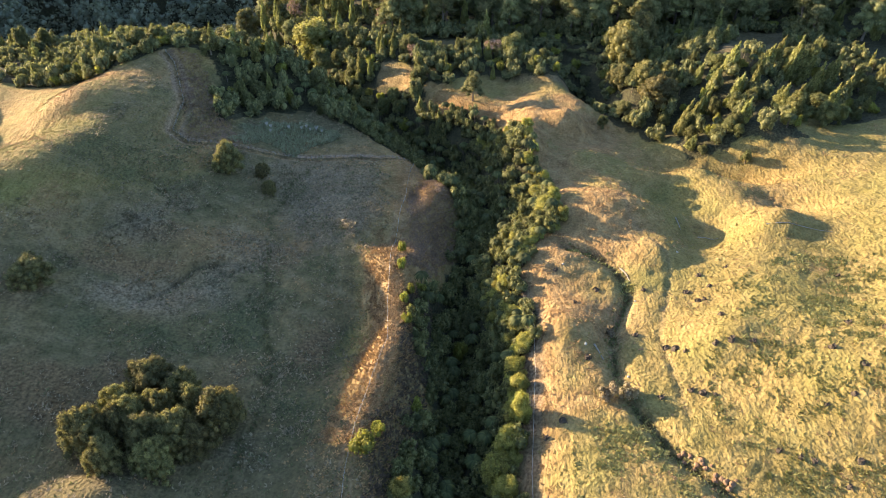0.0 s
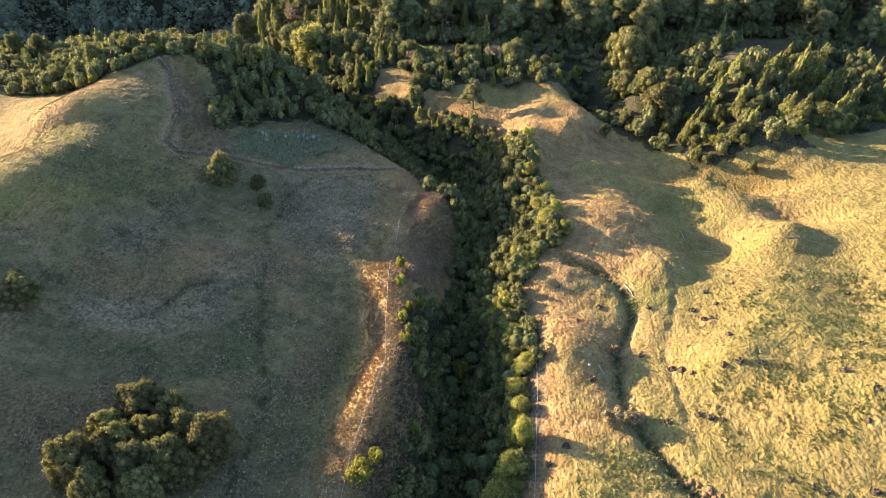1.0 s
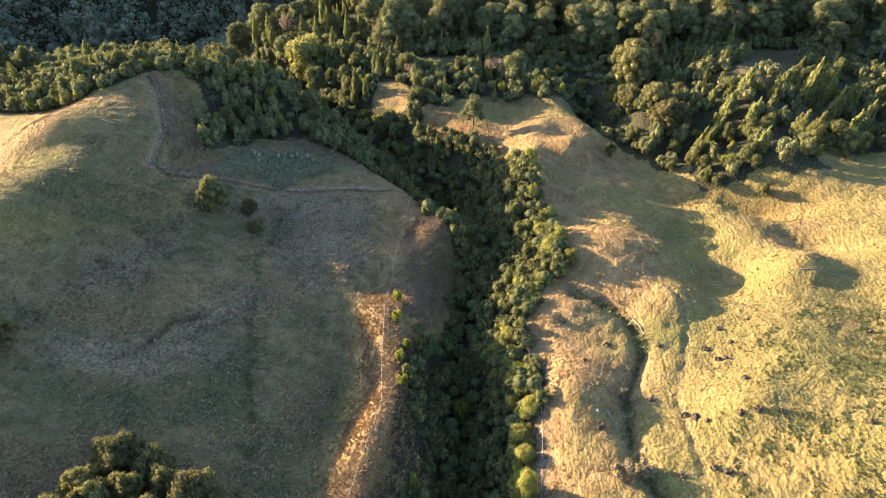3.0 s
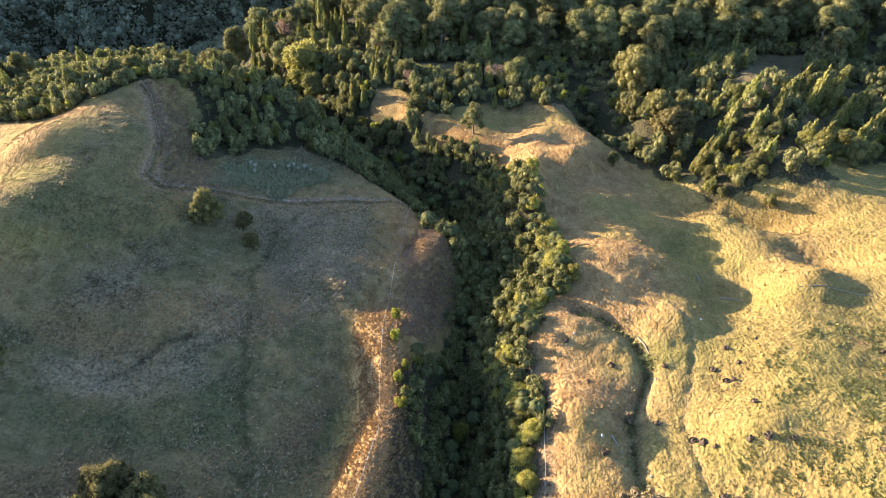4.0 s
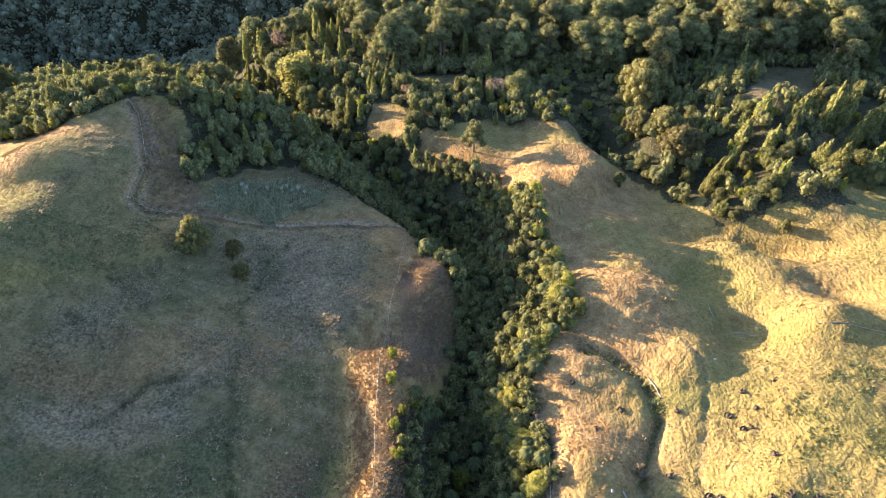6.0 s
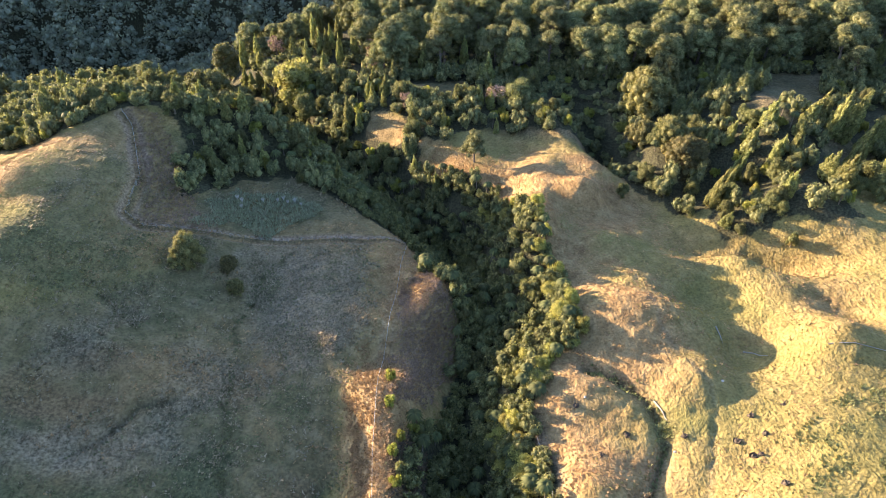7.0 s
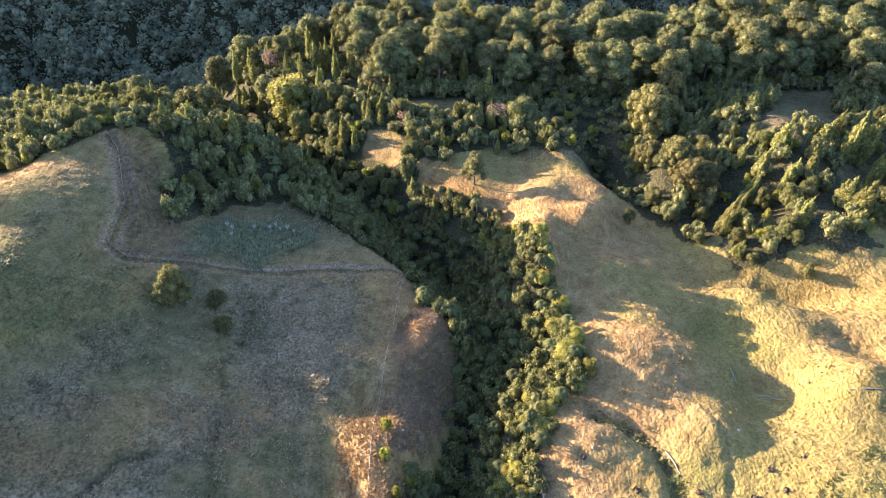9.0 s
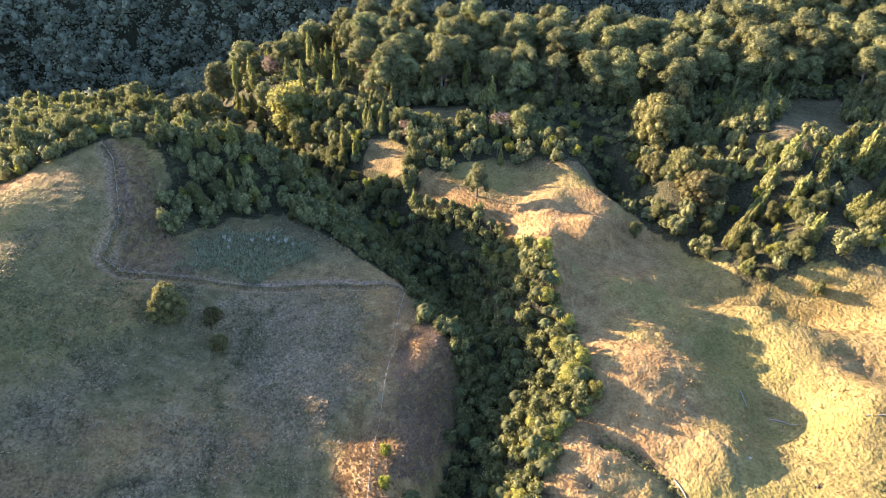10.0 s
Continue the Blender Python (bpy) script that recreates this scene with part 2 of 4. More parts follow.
def broad(x, y):
    """The lie of the land, without its lumps."""
    z = -2.6 + 0.012 * x - 0.093 * (y - 150)
    d, a = distance_to(x, y, GULLY)
    z = z - (17.0 + 4.3 * a) * np.exp(-(d / 13.1) ** 2)
    d, a = distance_to(x, y, SIDE_GULLY)
    z = z - 6.1 * np.exp(-(d / 16.0) ** 2)
    d, a = distance_to(x, y, CREEK)
    z = z - 1.3 * np.exp(-(d / 2.6) ** 2)
    d, a = distance_to(x, y, SWALE)
    z = z - 1.2 * np.exp(-(d / 12.0) ** 2)
    z = z + hill(x, y, -144.5, 154.6, 44.2, 85.9, 24.5, 28.1)  # west ridge, crest out of view, raised so that it shades the near slope
    z = z + hill(x, y, -101.3, 170.0, 23.5, 28.2, 10.5, 9.1)  # brow of the bald hill
    z = z + hill(x, y, -97.6, 221.0, 56.3, 21.6, -58.4, 15.2)  # bald hill
    z = z + hill(x, y, -65.7, 139.0, 33.5, 8.0, -29.1, 3.9)  # near slope
    z = z + hill(x, y, -3.9, 133.9, 9.1, 49.8, -14.3, 6.6)  # brow above the gully
    z = z + hill(x, y, -13.0, 102.1, 10.9, 65.3, 12.5, 5.5)  # bank of the gully
    z = z + hill(x, y, -30.2, 189.8, 18.9, 13.4, -1.0, -1.0)  # flat above the fence
    z = z + hill(x, y, 14.0, 141.3, 8.0, 18.3, 4.3, 5.5)  # shoulder of the gully
    z = z + hill(x, y, 28.4, 137.8, 8.0, 8.0, 0.9, 2.2)  # round spur
    z = z + hill(x, y, 53.7, 158.3, 19.6, 8.6, -11.2, 6.5)  # knoll with the track
    z = z + hill(x, y, 58.7, 224.4, 24.0, 15.7, -57.9, 14.4)  # knoll with the lone tree
    z = z + hill(x, y, 54.2, 138.3, 8.0, 8.0, -2.1, 4.1)  # step
    z = z + hill(x, y, 89.4, 86.3, 33.0, 21.3, 6.2, 8.8)  # sunny slope
    z = z + hill(x, y, 75.6, 136.9, 13.1, 41.5, -6.1, 7.1)  # sunny spur
    z = z + hill(x, y, 130.5, 115.7, 32.9, 81.1, -19.8, 17.7)  # sunny ridge
    z = z + hill(x, y, 52.7, 215.5, 69.7, 14.5, 5.0, -9.5)  # basin
    z = z + hill(x, y, 108.0, 232.4, 17.2, 46.7, -8.5, 11.6)  # shoulder
    z = z + hill(x, y, -73.1, 244.1, 30.9, 13.5, 7.1, 15.7)  # bush slope
    z = z + hill(x, y, -178.0, 418.0, 100.0, 67.0, 0.7, -34.0)  # far valley
    z = z + hill(x, y, -60.1, 62.7, 10.4, 8.0, 0.5, 4.8)  # small knoll under the trees
    z = z + hill(x, y, -140.9, 187.3, 12.6, 40.6, 20.8, -9.4)  # dip behind the brow, added to let the sun onto the bald hill
    z = z + hill(x, y, 56.7, 247.9, 8.0, 24.6, 11.3, -17.5)  # hollow behind the knoll, sunk so that its bush lies in shade
    z = z + hill(x, y, 40.1, 258.0, 15.0, 10.9, -6.6, 4.3)  # spur behind the lone tree
    z = z + hill(x, y, 89.9, 183.3, 19.1, 8.0, -22.1, -11.3)  # saddle
    z = z + hill(x, y, 74.0, 146.1, 11.4, 16.0, -6.6, -10.1)  # hollow under the spur
    z = z + hill(x, y, 26.9, 109.9, 8.0, 8.2, 0.1, 4.8)  # shelf above the creek
    z = z + hill(x, y, -33.4, 104.4, 9.5, 8.2, -0.1, 0.8)  # swell in the paddock
    z = z + hill(x, y, 1.0, 171.5, 12.5, 12.5, -1.9, 10.4)  # bracken bank
    z = z + hill(x, y, -11.3, 135.0, 8.1, 21.0, 3.0, 4.9)  # sunny brow
    z = z + hill(x, y, -19.2, 113.5, 9.2, 19.6, -2.3, -9.5)  # lower brow
    z = z + hill(x, y, 44.6, 189.3, 8.0, 8.0, -4.4, 2.9)  # neck of the knoll
    z = z + hill(x, y, 91.4, 163.4, 8.0, 8.0, 8.7, -2.3)  # hollow in the ridge
    z = z + hill(x, y, 59.5, 103.5, 8.8, 8.0, 3.1, 4.4)  # swell
    z = z + hill(x, y, 26.7, 204.1, 8.0, 29.6, -13.8, 10.8)  # foot of the knoll
    z = z + hill(x, y, -113.9, 200.9, 12.9, 18.3, -2.4, 6.9)  # back of the brow
    z = z + hill(x, y, -80.4, 190.0, 11.1, 15.7, -26.6, -5.0)  # fold
    z = z + hill(x, y, 42.0, 214.4, 8.0, 8.5, 4.1, 12.3)  # brow of the knoll
    z = z + hill(x, y, 77.7, 182.5, 8.0, 8.1, -7.4, 6.4)  # side of the knoll
    z = z + hill(x, y, 86.5, 147.2, 18.7, 8.0, 28.2, 4.8)  # shoulder of the spur
    z = z + hill(x, y, -11.7, 171.1, 8.0, 8.2, -0.1, -5.1)  # edge of the bank
    z = z + hill(x, y, 42.7, 148.4, 8.0, 8.0, 0.0, 2.3)  # golden flank
    z = z + hill(x, y, 62.5, 179.4, 8.0, 8.0, -4.5, 4.1)  # shaded flank
    z = z + hill(x, y, 48.9, 121.8, 18.7, 8.0, -30.4, 1.3)  # round spur
    z = z + hill(x, y, 98.1, 156.1, 8.0, 8.0, 0.1, -5.4)  # hollow of the ridge
    z = z + hill(x, y, -14.8, 146.2, 8.0, 8.0, -15.4, -5.3)  # notch in the brow
    z = z + hill(x, y, -110.0, 186.2, 8.3, 8.0, 3.2, -2.3)  # swell of the bald hill
    z = z + hill(x, y, -121.9, 177.4, 11.6, 16.7, 8.0, -6.0)  # shoulder of the bald hill
    z = z + hill(x, y, -8.2, 101.5, 8.0, 11.6, -3.1, 3.2)  # fall of the bank
    z = z + hill(x, y, 51.4, 171.7, 8.0, 8.0, -0.0, 3.0)  # crest of the knoll
    z = z + hill(x, y, 34.6, 159.3, 8.0, 8.0, -0.0, 1.8)  # lower flank
    # beyond the wood the land falls into a valley and rises again as a steep bush face
    rim = np.interp(x, [-400, -150, -126, -100, -75, -40, 0, 30, 95, 140, 250, 500], [270, 318, 322, 338, 358, 392, 384, 370, 368, 384, 420, 470])
    z = z - 46 * (0.5 + 0.5 * np.tanh((y - rim - 14) / 24))
    z = z + np.clip(y + 0.05 * x - 462, 0, 420) * 0.66
    return z


def relief(x, y):
    z = broad(x, y)
    d, a = distance_to(x, y, GULLY)
    open_land = np.clip((d - 9) / 10, 0.2, 1)
    # treading by stock: short steps that follow the slope, and tussock lumps
    lump = fbm(x * 0.42 + 0.25 * y, y * 0.62, 3, 3)
    step = fbm(x * 0.16 + 0.1 * y, y * 0.42, 11, 2)
    right = 0.5 + 0.5 * np.tanh((x - 22) / 8)
    across, along = (x - 0.8 * y) / 1.28, (0.8 * x + y) / 1.28
    wander = 1.6 * fbm(x / 16, y / 16, 61, 2)
    tread = np.abs(fbm((across + wander) / 1.5, along / 7.5, 71, 2)) * 2.0
    z = z + open_land * (lump * (0.24 + 0.04 * right) + step * (0.22 + 0.08 * right) - tread * (0.14 + 0.12 * right)) + fbm(x / 22, y / 22, 5, 3) * 0.8
    d, a = distance_to(x, y, SCARP)
    z = z - 1.3 * np.exp(-(d / 1.1) ** 2) * np.sin(np.clip(a, 0, 1) * math.pi)
    d, _ = distance_to(x, y, TRACK)
    ragged = fbm(x / 5, y / 5, 77, 3)
    z = z - np.clip(0.42 + 0.7 * ragged, 0.2, 0.65) * np.exp(-((d + 0.5 * ragged) / 0.75) ** 2)
    d, _ = distance_to(x, y, CREEK)
    z = z - np.clip(0.9 + 3.0 * ragged, 0.1, 1.7) * np.exp(-((d + 3.0 * ragged) / 1.3) ** 2)
    for line in (FENCE_LEFT, FENCE_BACK, FENCE_RIGHT):
        d, _ = distance_to(x, y, line)
        z = z - (0.75 if line is FENCE_BACK else 0.22) * np.exp(-((d - 1.3) / 0.75) ** 2)
    return z


# ---- plan of the bush ----
BUSH = [(-9, -200), (-8, 60), (-9, 76), (-6, 82), (-4, 93), (-5, 105), (-6, 118), (-6, 127), (0, 137), (3, 150), (5, 163), (2, 170), (-4, 175), (-8, 190), (-11, 200),
        (-24, 209), (-32, 217), (-43, 221), (-60, 222), (-66, 210), (-72, 202), (-78, 217), (-81, 233), (-90, 237), (-104, 228), (-125, 224), (-190, 245), (-400, 330), (-900, 500),
        (-900, 900), (900, 900), (900, 400), (300, 240), (170, 215), (133, 202), (122, 203), (112, 195), (104, 192), (97, 195), (92, 193), (85, 194), (78, 197), (77, 209), (70, 210), (66, 216), (61, 220), (57, 224), (58, 245), (52, 257), (44, 252), (36, 255), (31, 259)]
BUSH += [(21, 261), (10, 255), (2, 250), (-6, 251), (-9, 248), (-8, 243), (2, 236), (9, 230), (15, 224), (22, 214), (26, 200), (27, 188), (29, 178), (30, 172), (32, 159), (32, 149), (28, 145), (22, 139), (19, 133), (21, 114), (19, 100), (16, 83), (14, 60), (14, -200)]
CLEARINGS = [
    [(-27, 262), (-27, 274), (-15, 272), (-11, 253)],
    [(-14, 284), (-15, 294), (9, 296), (12, 288), (3, 282)],
    [(106, 250), (125, 295), (150, 299), (132, 256)],
    [(117, 233), (129, 249), (140, 238), (124, 203), (112, 195), (122, 220)],
]


def wooded(x, y):
    x, y = x + 5 * fbm(x / 8, y / 8, 91, 3), y + 5 * fbm(x / 8, y / 8, 95, 3)
    w = inside(x, y, BUSH)
    for ring in CLEARINGS:
        w &= ~inside(x, y, ring)
    return w


# ---- meshes from arrays ----
def mesh(name, verts, faces, mat, smooth=False):
    verts, faces = np.asarray(verts, np.float32), np.asarray(faces, np.int32)
    me = bpy.data.meshes.new(name)
    n, k = faces.shape
    me.vertices.add(len(verts))
    me.vertices.foreach_set("co", verts.ravel())
    me.loops.add(n * k)
    me.loops.foreach_set("vertex_index", faces.ravel())
    me.polygons.add(n)
    me.polygons.foreach_set("loop_start", np.arange(n, dtype=np.int32) * k)
    me.update(calc_edges=True)
    if smooth:
        me.polygons.foreach_set("use_smooth", np.ones(n, bool))
    me.materials.append(mat)
    me.validate()
    return me


def part(name, me, parent, label=""):
    ob = new(name, me)
    ob.parent = parent
    return tagged(ob, label)


def graded(lo, hi, step, far_lo, far_hi, grow=1.09):
    mid = list(np.arange(lo, hi + step * 0.5, step))
    s, v = step, mid[-1]
    while v < far_hi:
        s *= grow
        v += s
        mid.append(v)
    s, v = step, mid[0]
    while v > far_lo:
        s *= grow
        v -= s
        mid.insert(0, v)
    return np.array(mid)


STEP = 0.7
gx, gy = graded(-135, 150, STEP, -3000, 3000), graded(58, 330, STEP, -1500, 3500)
X, Y = np.meshgrid(gx, gy)
Z = relief(X, Y)
nx, ny = len(gx), len(gy)
idx = np.arange(nx * ny).reshape(ny, nx)
quads = np.stack([idx[:-1, :-1], idx[:-1, 1:], idx[1:, 1:], idx[1:, :-1]], -1).reshape(-1, 4)
ground = new("ground", mesh("ground", np.stack([X, Y, Z], -1).reshape(-1, 3), quads, GROUND, True))
tagged(ground, "grazed hill pasture with dry grass, tracks and a deep bush gully", "ground", kind="structure")


def cover(x, y):
    """Shares of dry grass, bare soil, litter (some of it painted shade) and shade turf."""
    n = fbm(x / 9, y / 9, 21, 4)
    dl, _ = distance_to(x, y, FENCE_LEFT)
    dr, _ = distance_to(x, y, FENCE_RIGHT)
    db, _ = distance_to(x, y, FENCE_BACK)
    dt, _ = distance_to(x, y, TRACK)
    dc, _ = distance_to(x, y, CREEK)
    dg, _ = distance_to(x, y, GULLY)
    soft = lambda d, w: np.exp(-(d / w) ** 2)
    dry = 1.1 * soft(dl + 4 * n, 6.5) + 0.8 * soft(dr, 5) + 0.55 * soft(db, 5) + 0.7 * soft(dg - 17, 7) * (y > 120)
    dry = dry + 0.8 * inside(x + 6 * n, y, SCRUB) + hill(x, y, 40, 160, 14, 22, 0, 0.75) + hill(x, y, 33, 218, 20, 22, 0, 0.75) + hill(x, y, 48, 208, 16, 20, 0, 0.6) + hill(x, y, 44, 146, 12, 9, 0, 0.5) + hill(x, y, 30, 124, 10, 26, 0, 0.55) + hill(x, y, 95, 165, 14, 20, 0, 0.4) + hill(x, y, -20, 196, 18, 9, 15, 0.9) + hill(x, y, -14, 182, 7, 16, 0, 0.5) + hill(x, y, -52, 140, 24, 7, 25, 0.75) + hill(x, y, -118, 205, 22, 34, 0, 0.5) + hill(x, y, -4, 155, 9, 24, 0, 0.8) + 0.25
    right = 0.5 + 0.5 * np.tanh((x - 46 - 0.15 * (y - 120)) / 8)
    dry = np.clip(dry + 0.9 * n * (1 - 0.55 * right), 0, 1)
    soil = 0.8 * soft(np.clip(dr - 0.8, 0, 99), 1.2) + 0.4 * soft(dl - 1.1, 0.6) + 1.1 * soft(db - 1.7, 0.8) + 0.3 * soft(dt, 0.7) + 0.3 * soft(dc, 2.4)
    soil = np.clip(soil * (0.8 + 0.8 * n), 0, 1)
    w = wooded(x, y).astype(float)
    w = np.where(inside(x + 3 * n, y - 4 * n, BRACKEN), 0.15, w)
    w = np.where(inside(x + 3 * n, y - 4 * n, LOW_BANK), np.maximum(w, 0.55), w)
    # back clearings darkened: green turf and their shade mixed into the colour
    w = np.maximum(w, 0.4 * np.clip((y + 0.4 * x - 290) / 6, 0, 1))
    # foot of the near paddock darkened: greener turf with some shade painted in
    w = np.maximum(w, 0.28 * np.clip((108 - y + 30 * n) / 22, 0, 1) * np.clip((-15 - x) / 3, 0, 1))
    # litter colour beside the right fence paints in the edge trees' shade
    w = np.maximum(w, 0.35 * soft(np.clip(dr - 1.0, 0, 99), 1.6))
    # rank grass and the groove's shade drawn as one dark line under the back fence
    w = np.maximum(w, 0.6 * soft(db, 0.8))
    # shade under the scarp drawn as a dark line in the ground colour
    ds, along = distance_to(x, y, SCARP)
    w = np.maximum(w, 0.65 * soft(ds + 2 * n, 0.9) * np.clip((along - 0.25) * 4, 0, 1) * (along < 0.99))
    dw, _ = distance_to(x, y, SWALE)
    w = np.maximum(w, np.clip(0.2 + 1.4 * n, 0, 0.5) * soft(dw + 5 * n, 0.9) * (y < 166))
    # creek slot darkened in colour to deepen its shade
    w = np.maximum(w, 0.7 * soft(dc + 3 * n, 1.1))
    # this mask follows the shaded paddock, back clearings and bald hill's shaded side
    shade_turf = np.clip((-14 - x + 8 * n) / 8, 0, 1) * np.clip((-78 - x) * -0.08 + np.clip((170 - y) * 0.08, 0, 4), 0, 1)
    shade_turf = np.maximum(shade_turf, np.clip((y + 0.4 * x - 262) / 6, 0, 1))
    shade_turf = np.maximum(shade_turf, 0.8 * np.clip((x + 6 * n + 108) / 6, 0, 1) * np.clip((-70 - x) / 6, 0, 1) * np.clip((236 - y) / 8, 0, 1) * np.clip((y - 150) / 8, 0, 1))
    dry = dry * (1 - 0.55 * shade_turf)
    dry = np.maximum(dry, 0.95 * soft(db - 1.1, 0.75))
    dry = np.maximum(dry, 0.85 * soft(dl - 1.1, 0.65))
    return dry, soil, w, shade_turf


PALE = [(-37, 167, 9, 14), (-28, 178, 14, 12), (-21, 160, 7, 12), (-59, 122, 16, 7), (-70, 117, 12, 6), (-52, 137, 9, 9), (-49, 183, 14, 8), (-33, 150, 10, 10)]
DAMP = [(-57, 106, 18, 7), (-45, 113, 9, 7), (-37, 97, 6, 14), (-31, 130, 7, 10), (-89, 160, 16, 8), (-26, 91, 6, 14), (-20, 117, 5, 12), (-80, 172, 18, 6), (-72, 106, 14, 6)]
BROWN = [(-83, 130, 14, 7), (-73, 129, 12, 5), (-83, 91, 18, 8), (-28, 105, 6, 14), (-63, 141, 12, 6), (-98, 148, 14, 8), (-64, 96, 12, 5), (-40, 140, 6, 14)]


def tones(x, y):
    """Shares of pale tufts, brown and damp green turf in the shaded paddock."""
    ragged = fbm(x / 7, y / 7, 131, 4)
    out = []
    for k, spots in enumerate((PALE, BROWN, DAMP)):
        s = sum(hill(x, y, a, b, rx, ry, 20 * math.sin(a), 1.0) for a, b, rx, ry in spots)
        out.append(np.clip(1.3 * s + 1.5 * ragged + 1.1 * fbm(x / 25 + 9 * k, y / 25, 137 + k, 3) - 0.35, 0, 1))
    return out


N = np.ones((ny * nx, 4), np.float32)
N[:, 0], N[:, 1], N[:, 2] = (a.ravel() for a in tones(X, Y))
na = ground.data.color_attributes.new("tone", "FLOAT_COLOR", "POINT")
na.data.foreach_set("color", N.ravel())
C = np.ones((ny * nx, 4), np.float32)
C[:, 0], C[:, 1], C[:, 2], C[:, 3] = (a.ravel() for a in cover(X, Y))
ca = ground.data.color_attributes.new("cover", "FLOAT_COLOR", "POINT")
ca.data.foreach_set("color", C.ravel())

rng = np.random.default_rng(7)


# ---- plants ----
def tube(path, radii, sides=6):
    """A bent tapered stem as quads."""
    path = np.asarray(path, float)
    tang = np.gradient(path, axis=0)
    tang /= np.linalg.norm(tang, axis=1)[:, None]
    ref = np.array([0.3, 1.0, 0.1])
    a = np.cross(tang, ref)
    a /= np.linalg.norm(a, axis=1)[:, None]
    b = np.cross(tang, a)
    ang = np.arange(sides) * 2 * math.pi / sides
    ring = path[:, None] + np.asarray(radii)[:, None, None] * (np.cos(ang)[None, :, None] * a[:, None] + np.sin(ang)[None, :, None] * b[:, None])
    n = len(path)
    i = np.arange(n - 1)[:, None] * sides
    k = np.arange(sides)[None]
    f = np.stack([i + k, i + (k + 1) % sides, i + sides + (k + 1) % sides, i + sides + k], -1).reshape(-1, 4)
    return ring.reshape(-1, 3), f


def joined(pieces):
    vs, fs, n = [], [], 0
    for v, f in pieces:
        vs.append(v)
        fs.append(np.asarray(f) + n)
        n += len(v)
    return np.concatenate(vs), np.concatenate(fs)


def sprays(rng, lobes, count, size, fill=0.25, droop=0.0, upward=0.35):
    """Leaf sprays spread over the skins of several lobes: bent four-cornered leaves, thick outside and thin within."""
    lobes = np.asarray(lobes, float)
    area = lobes[:, 3] * lobes[:, 5]
    which = rng.choice(len(lobes), count, p=area / area.sum())
    L = lobes[which]
    n = rng.normal(size=(count, 3))
    n[:, 2] += upward
    n /= np.linalg.norm(n, axis=1)[:, None]
    r = 1 - fill * rng.random(count) ** 1.5 + 0.10 * rng.normal(size=count)
    p = L[:, :3] + n * L[:, 3:6] * r[:, None]
    keep = np.ones(count, bool)
    for c in lobes:
        q = ((p - c[:3]) / c[3:6])
        keep &= (q ** 2).sum(1) > 0.55
    keep &= p[:, 2] > 0.12
    p, n = p[keep], n[keep]
    k = len(p)
    n = n + rng.normal(size=(k, 3)) * 0.65
    n /= np.linalg.norm(n, axis=1)[:, None]
    t = np.cross(n, rng.normal(size=(k, 3)))
    t /= np.linalg.norm(t, axis=1)[:, None]
    b = np.cross(n, t)
    s = size * (0.6 + 0.8 * rng.random(k))[:, None]
    tip = p + b * s * 0.75
    tip[:, 2] -= droop * s[:, 0]
    v = np.stack([p - b * s * 0.65, p + t * s * 0.5 - n * s * 0.14, tip - n * s * 0.12, p - t * s * 0.5 - n * s * 0.08], 1).reshape(-1, 3)
    return v, np.arange(4 * k).reshape(-1, 4)


def bulbs(lobes, shrink=0.72):
    """Dark inner masses of twigs and leaves, which close the crown."""
    out = []
    for cx, cy, cz, rx, ry, rz in lobes:
        u = np.linspace(-1, 1, 4)
        path = np.stack([cx + 0 * u, cy + 0.01 * u, cz + u * rz * shrink], -1)
        v, f = tube(path, np.sqrt(np.clip(1.1 - u ** 2, 0.05, 1)) * (rx + ry) / 2 * shrink, 6)
        out.append((v, f))
    return joined(out)


def stem(rng, height, r, lean=0.06):
    u = np.linspace(0, 1, 6)
    path = np.stack([height * lean * u * rng.normal() + 0.15 * np.sin(u * 5), height * lean * u * rng.normal(), height * u - 0.6 * (u == 0)], -1)
    return path, tube(path, r * (1.15 - 0.95 * u))


def limbs(rng, path, r, count, reach, lo=0.35):
    out = []
    for k in range(count):
        u = lo + (0.9 - lo) * (k + rng.random()) / count
        base = path[min(int(u * 5), 4)] * (1 - (u * 5) % 1) + path[min(int(u * 5) + 1, 5)] * ((u * 5) % 1)
        a = k * 2.4 + rng.random()
        w = np.linspace(0, 1, 4)[:, None]
        d = np.array([math.cos(a), math.sin(a), 0.5 + 0.5 * rng.random()]) * reach * (1.2 - u)
        out.append(tube(base + w * d + w * w * np.array([0, 0, 0.25 * reach]), r * 0.4 * (1.15 - np.linspace(0, 1, 4)), 5))
    return out


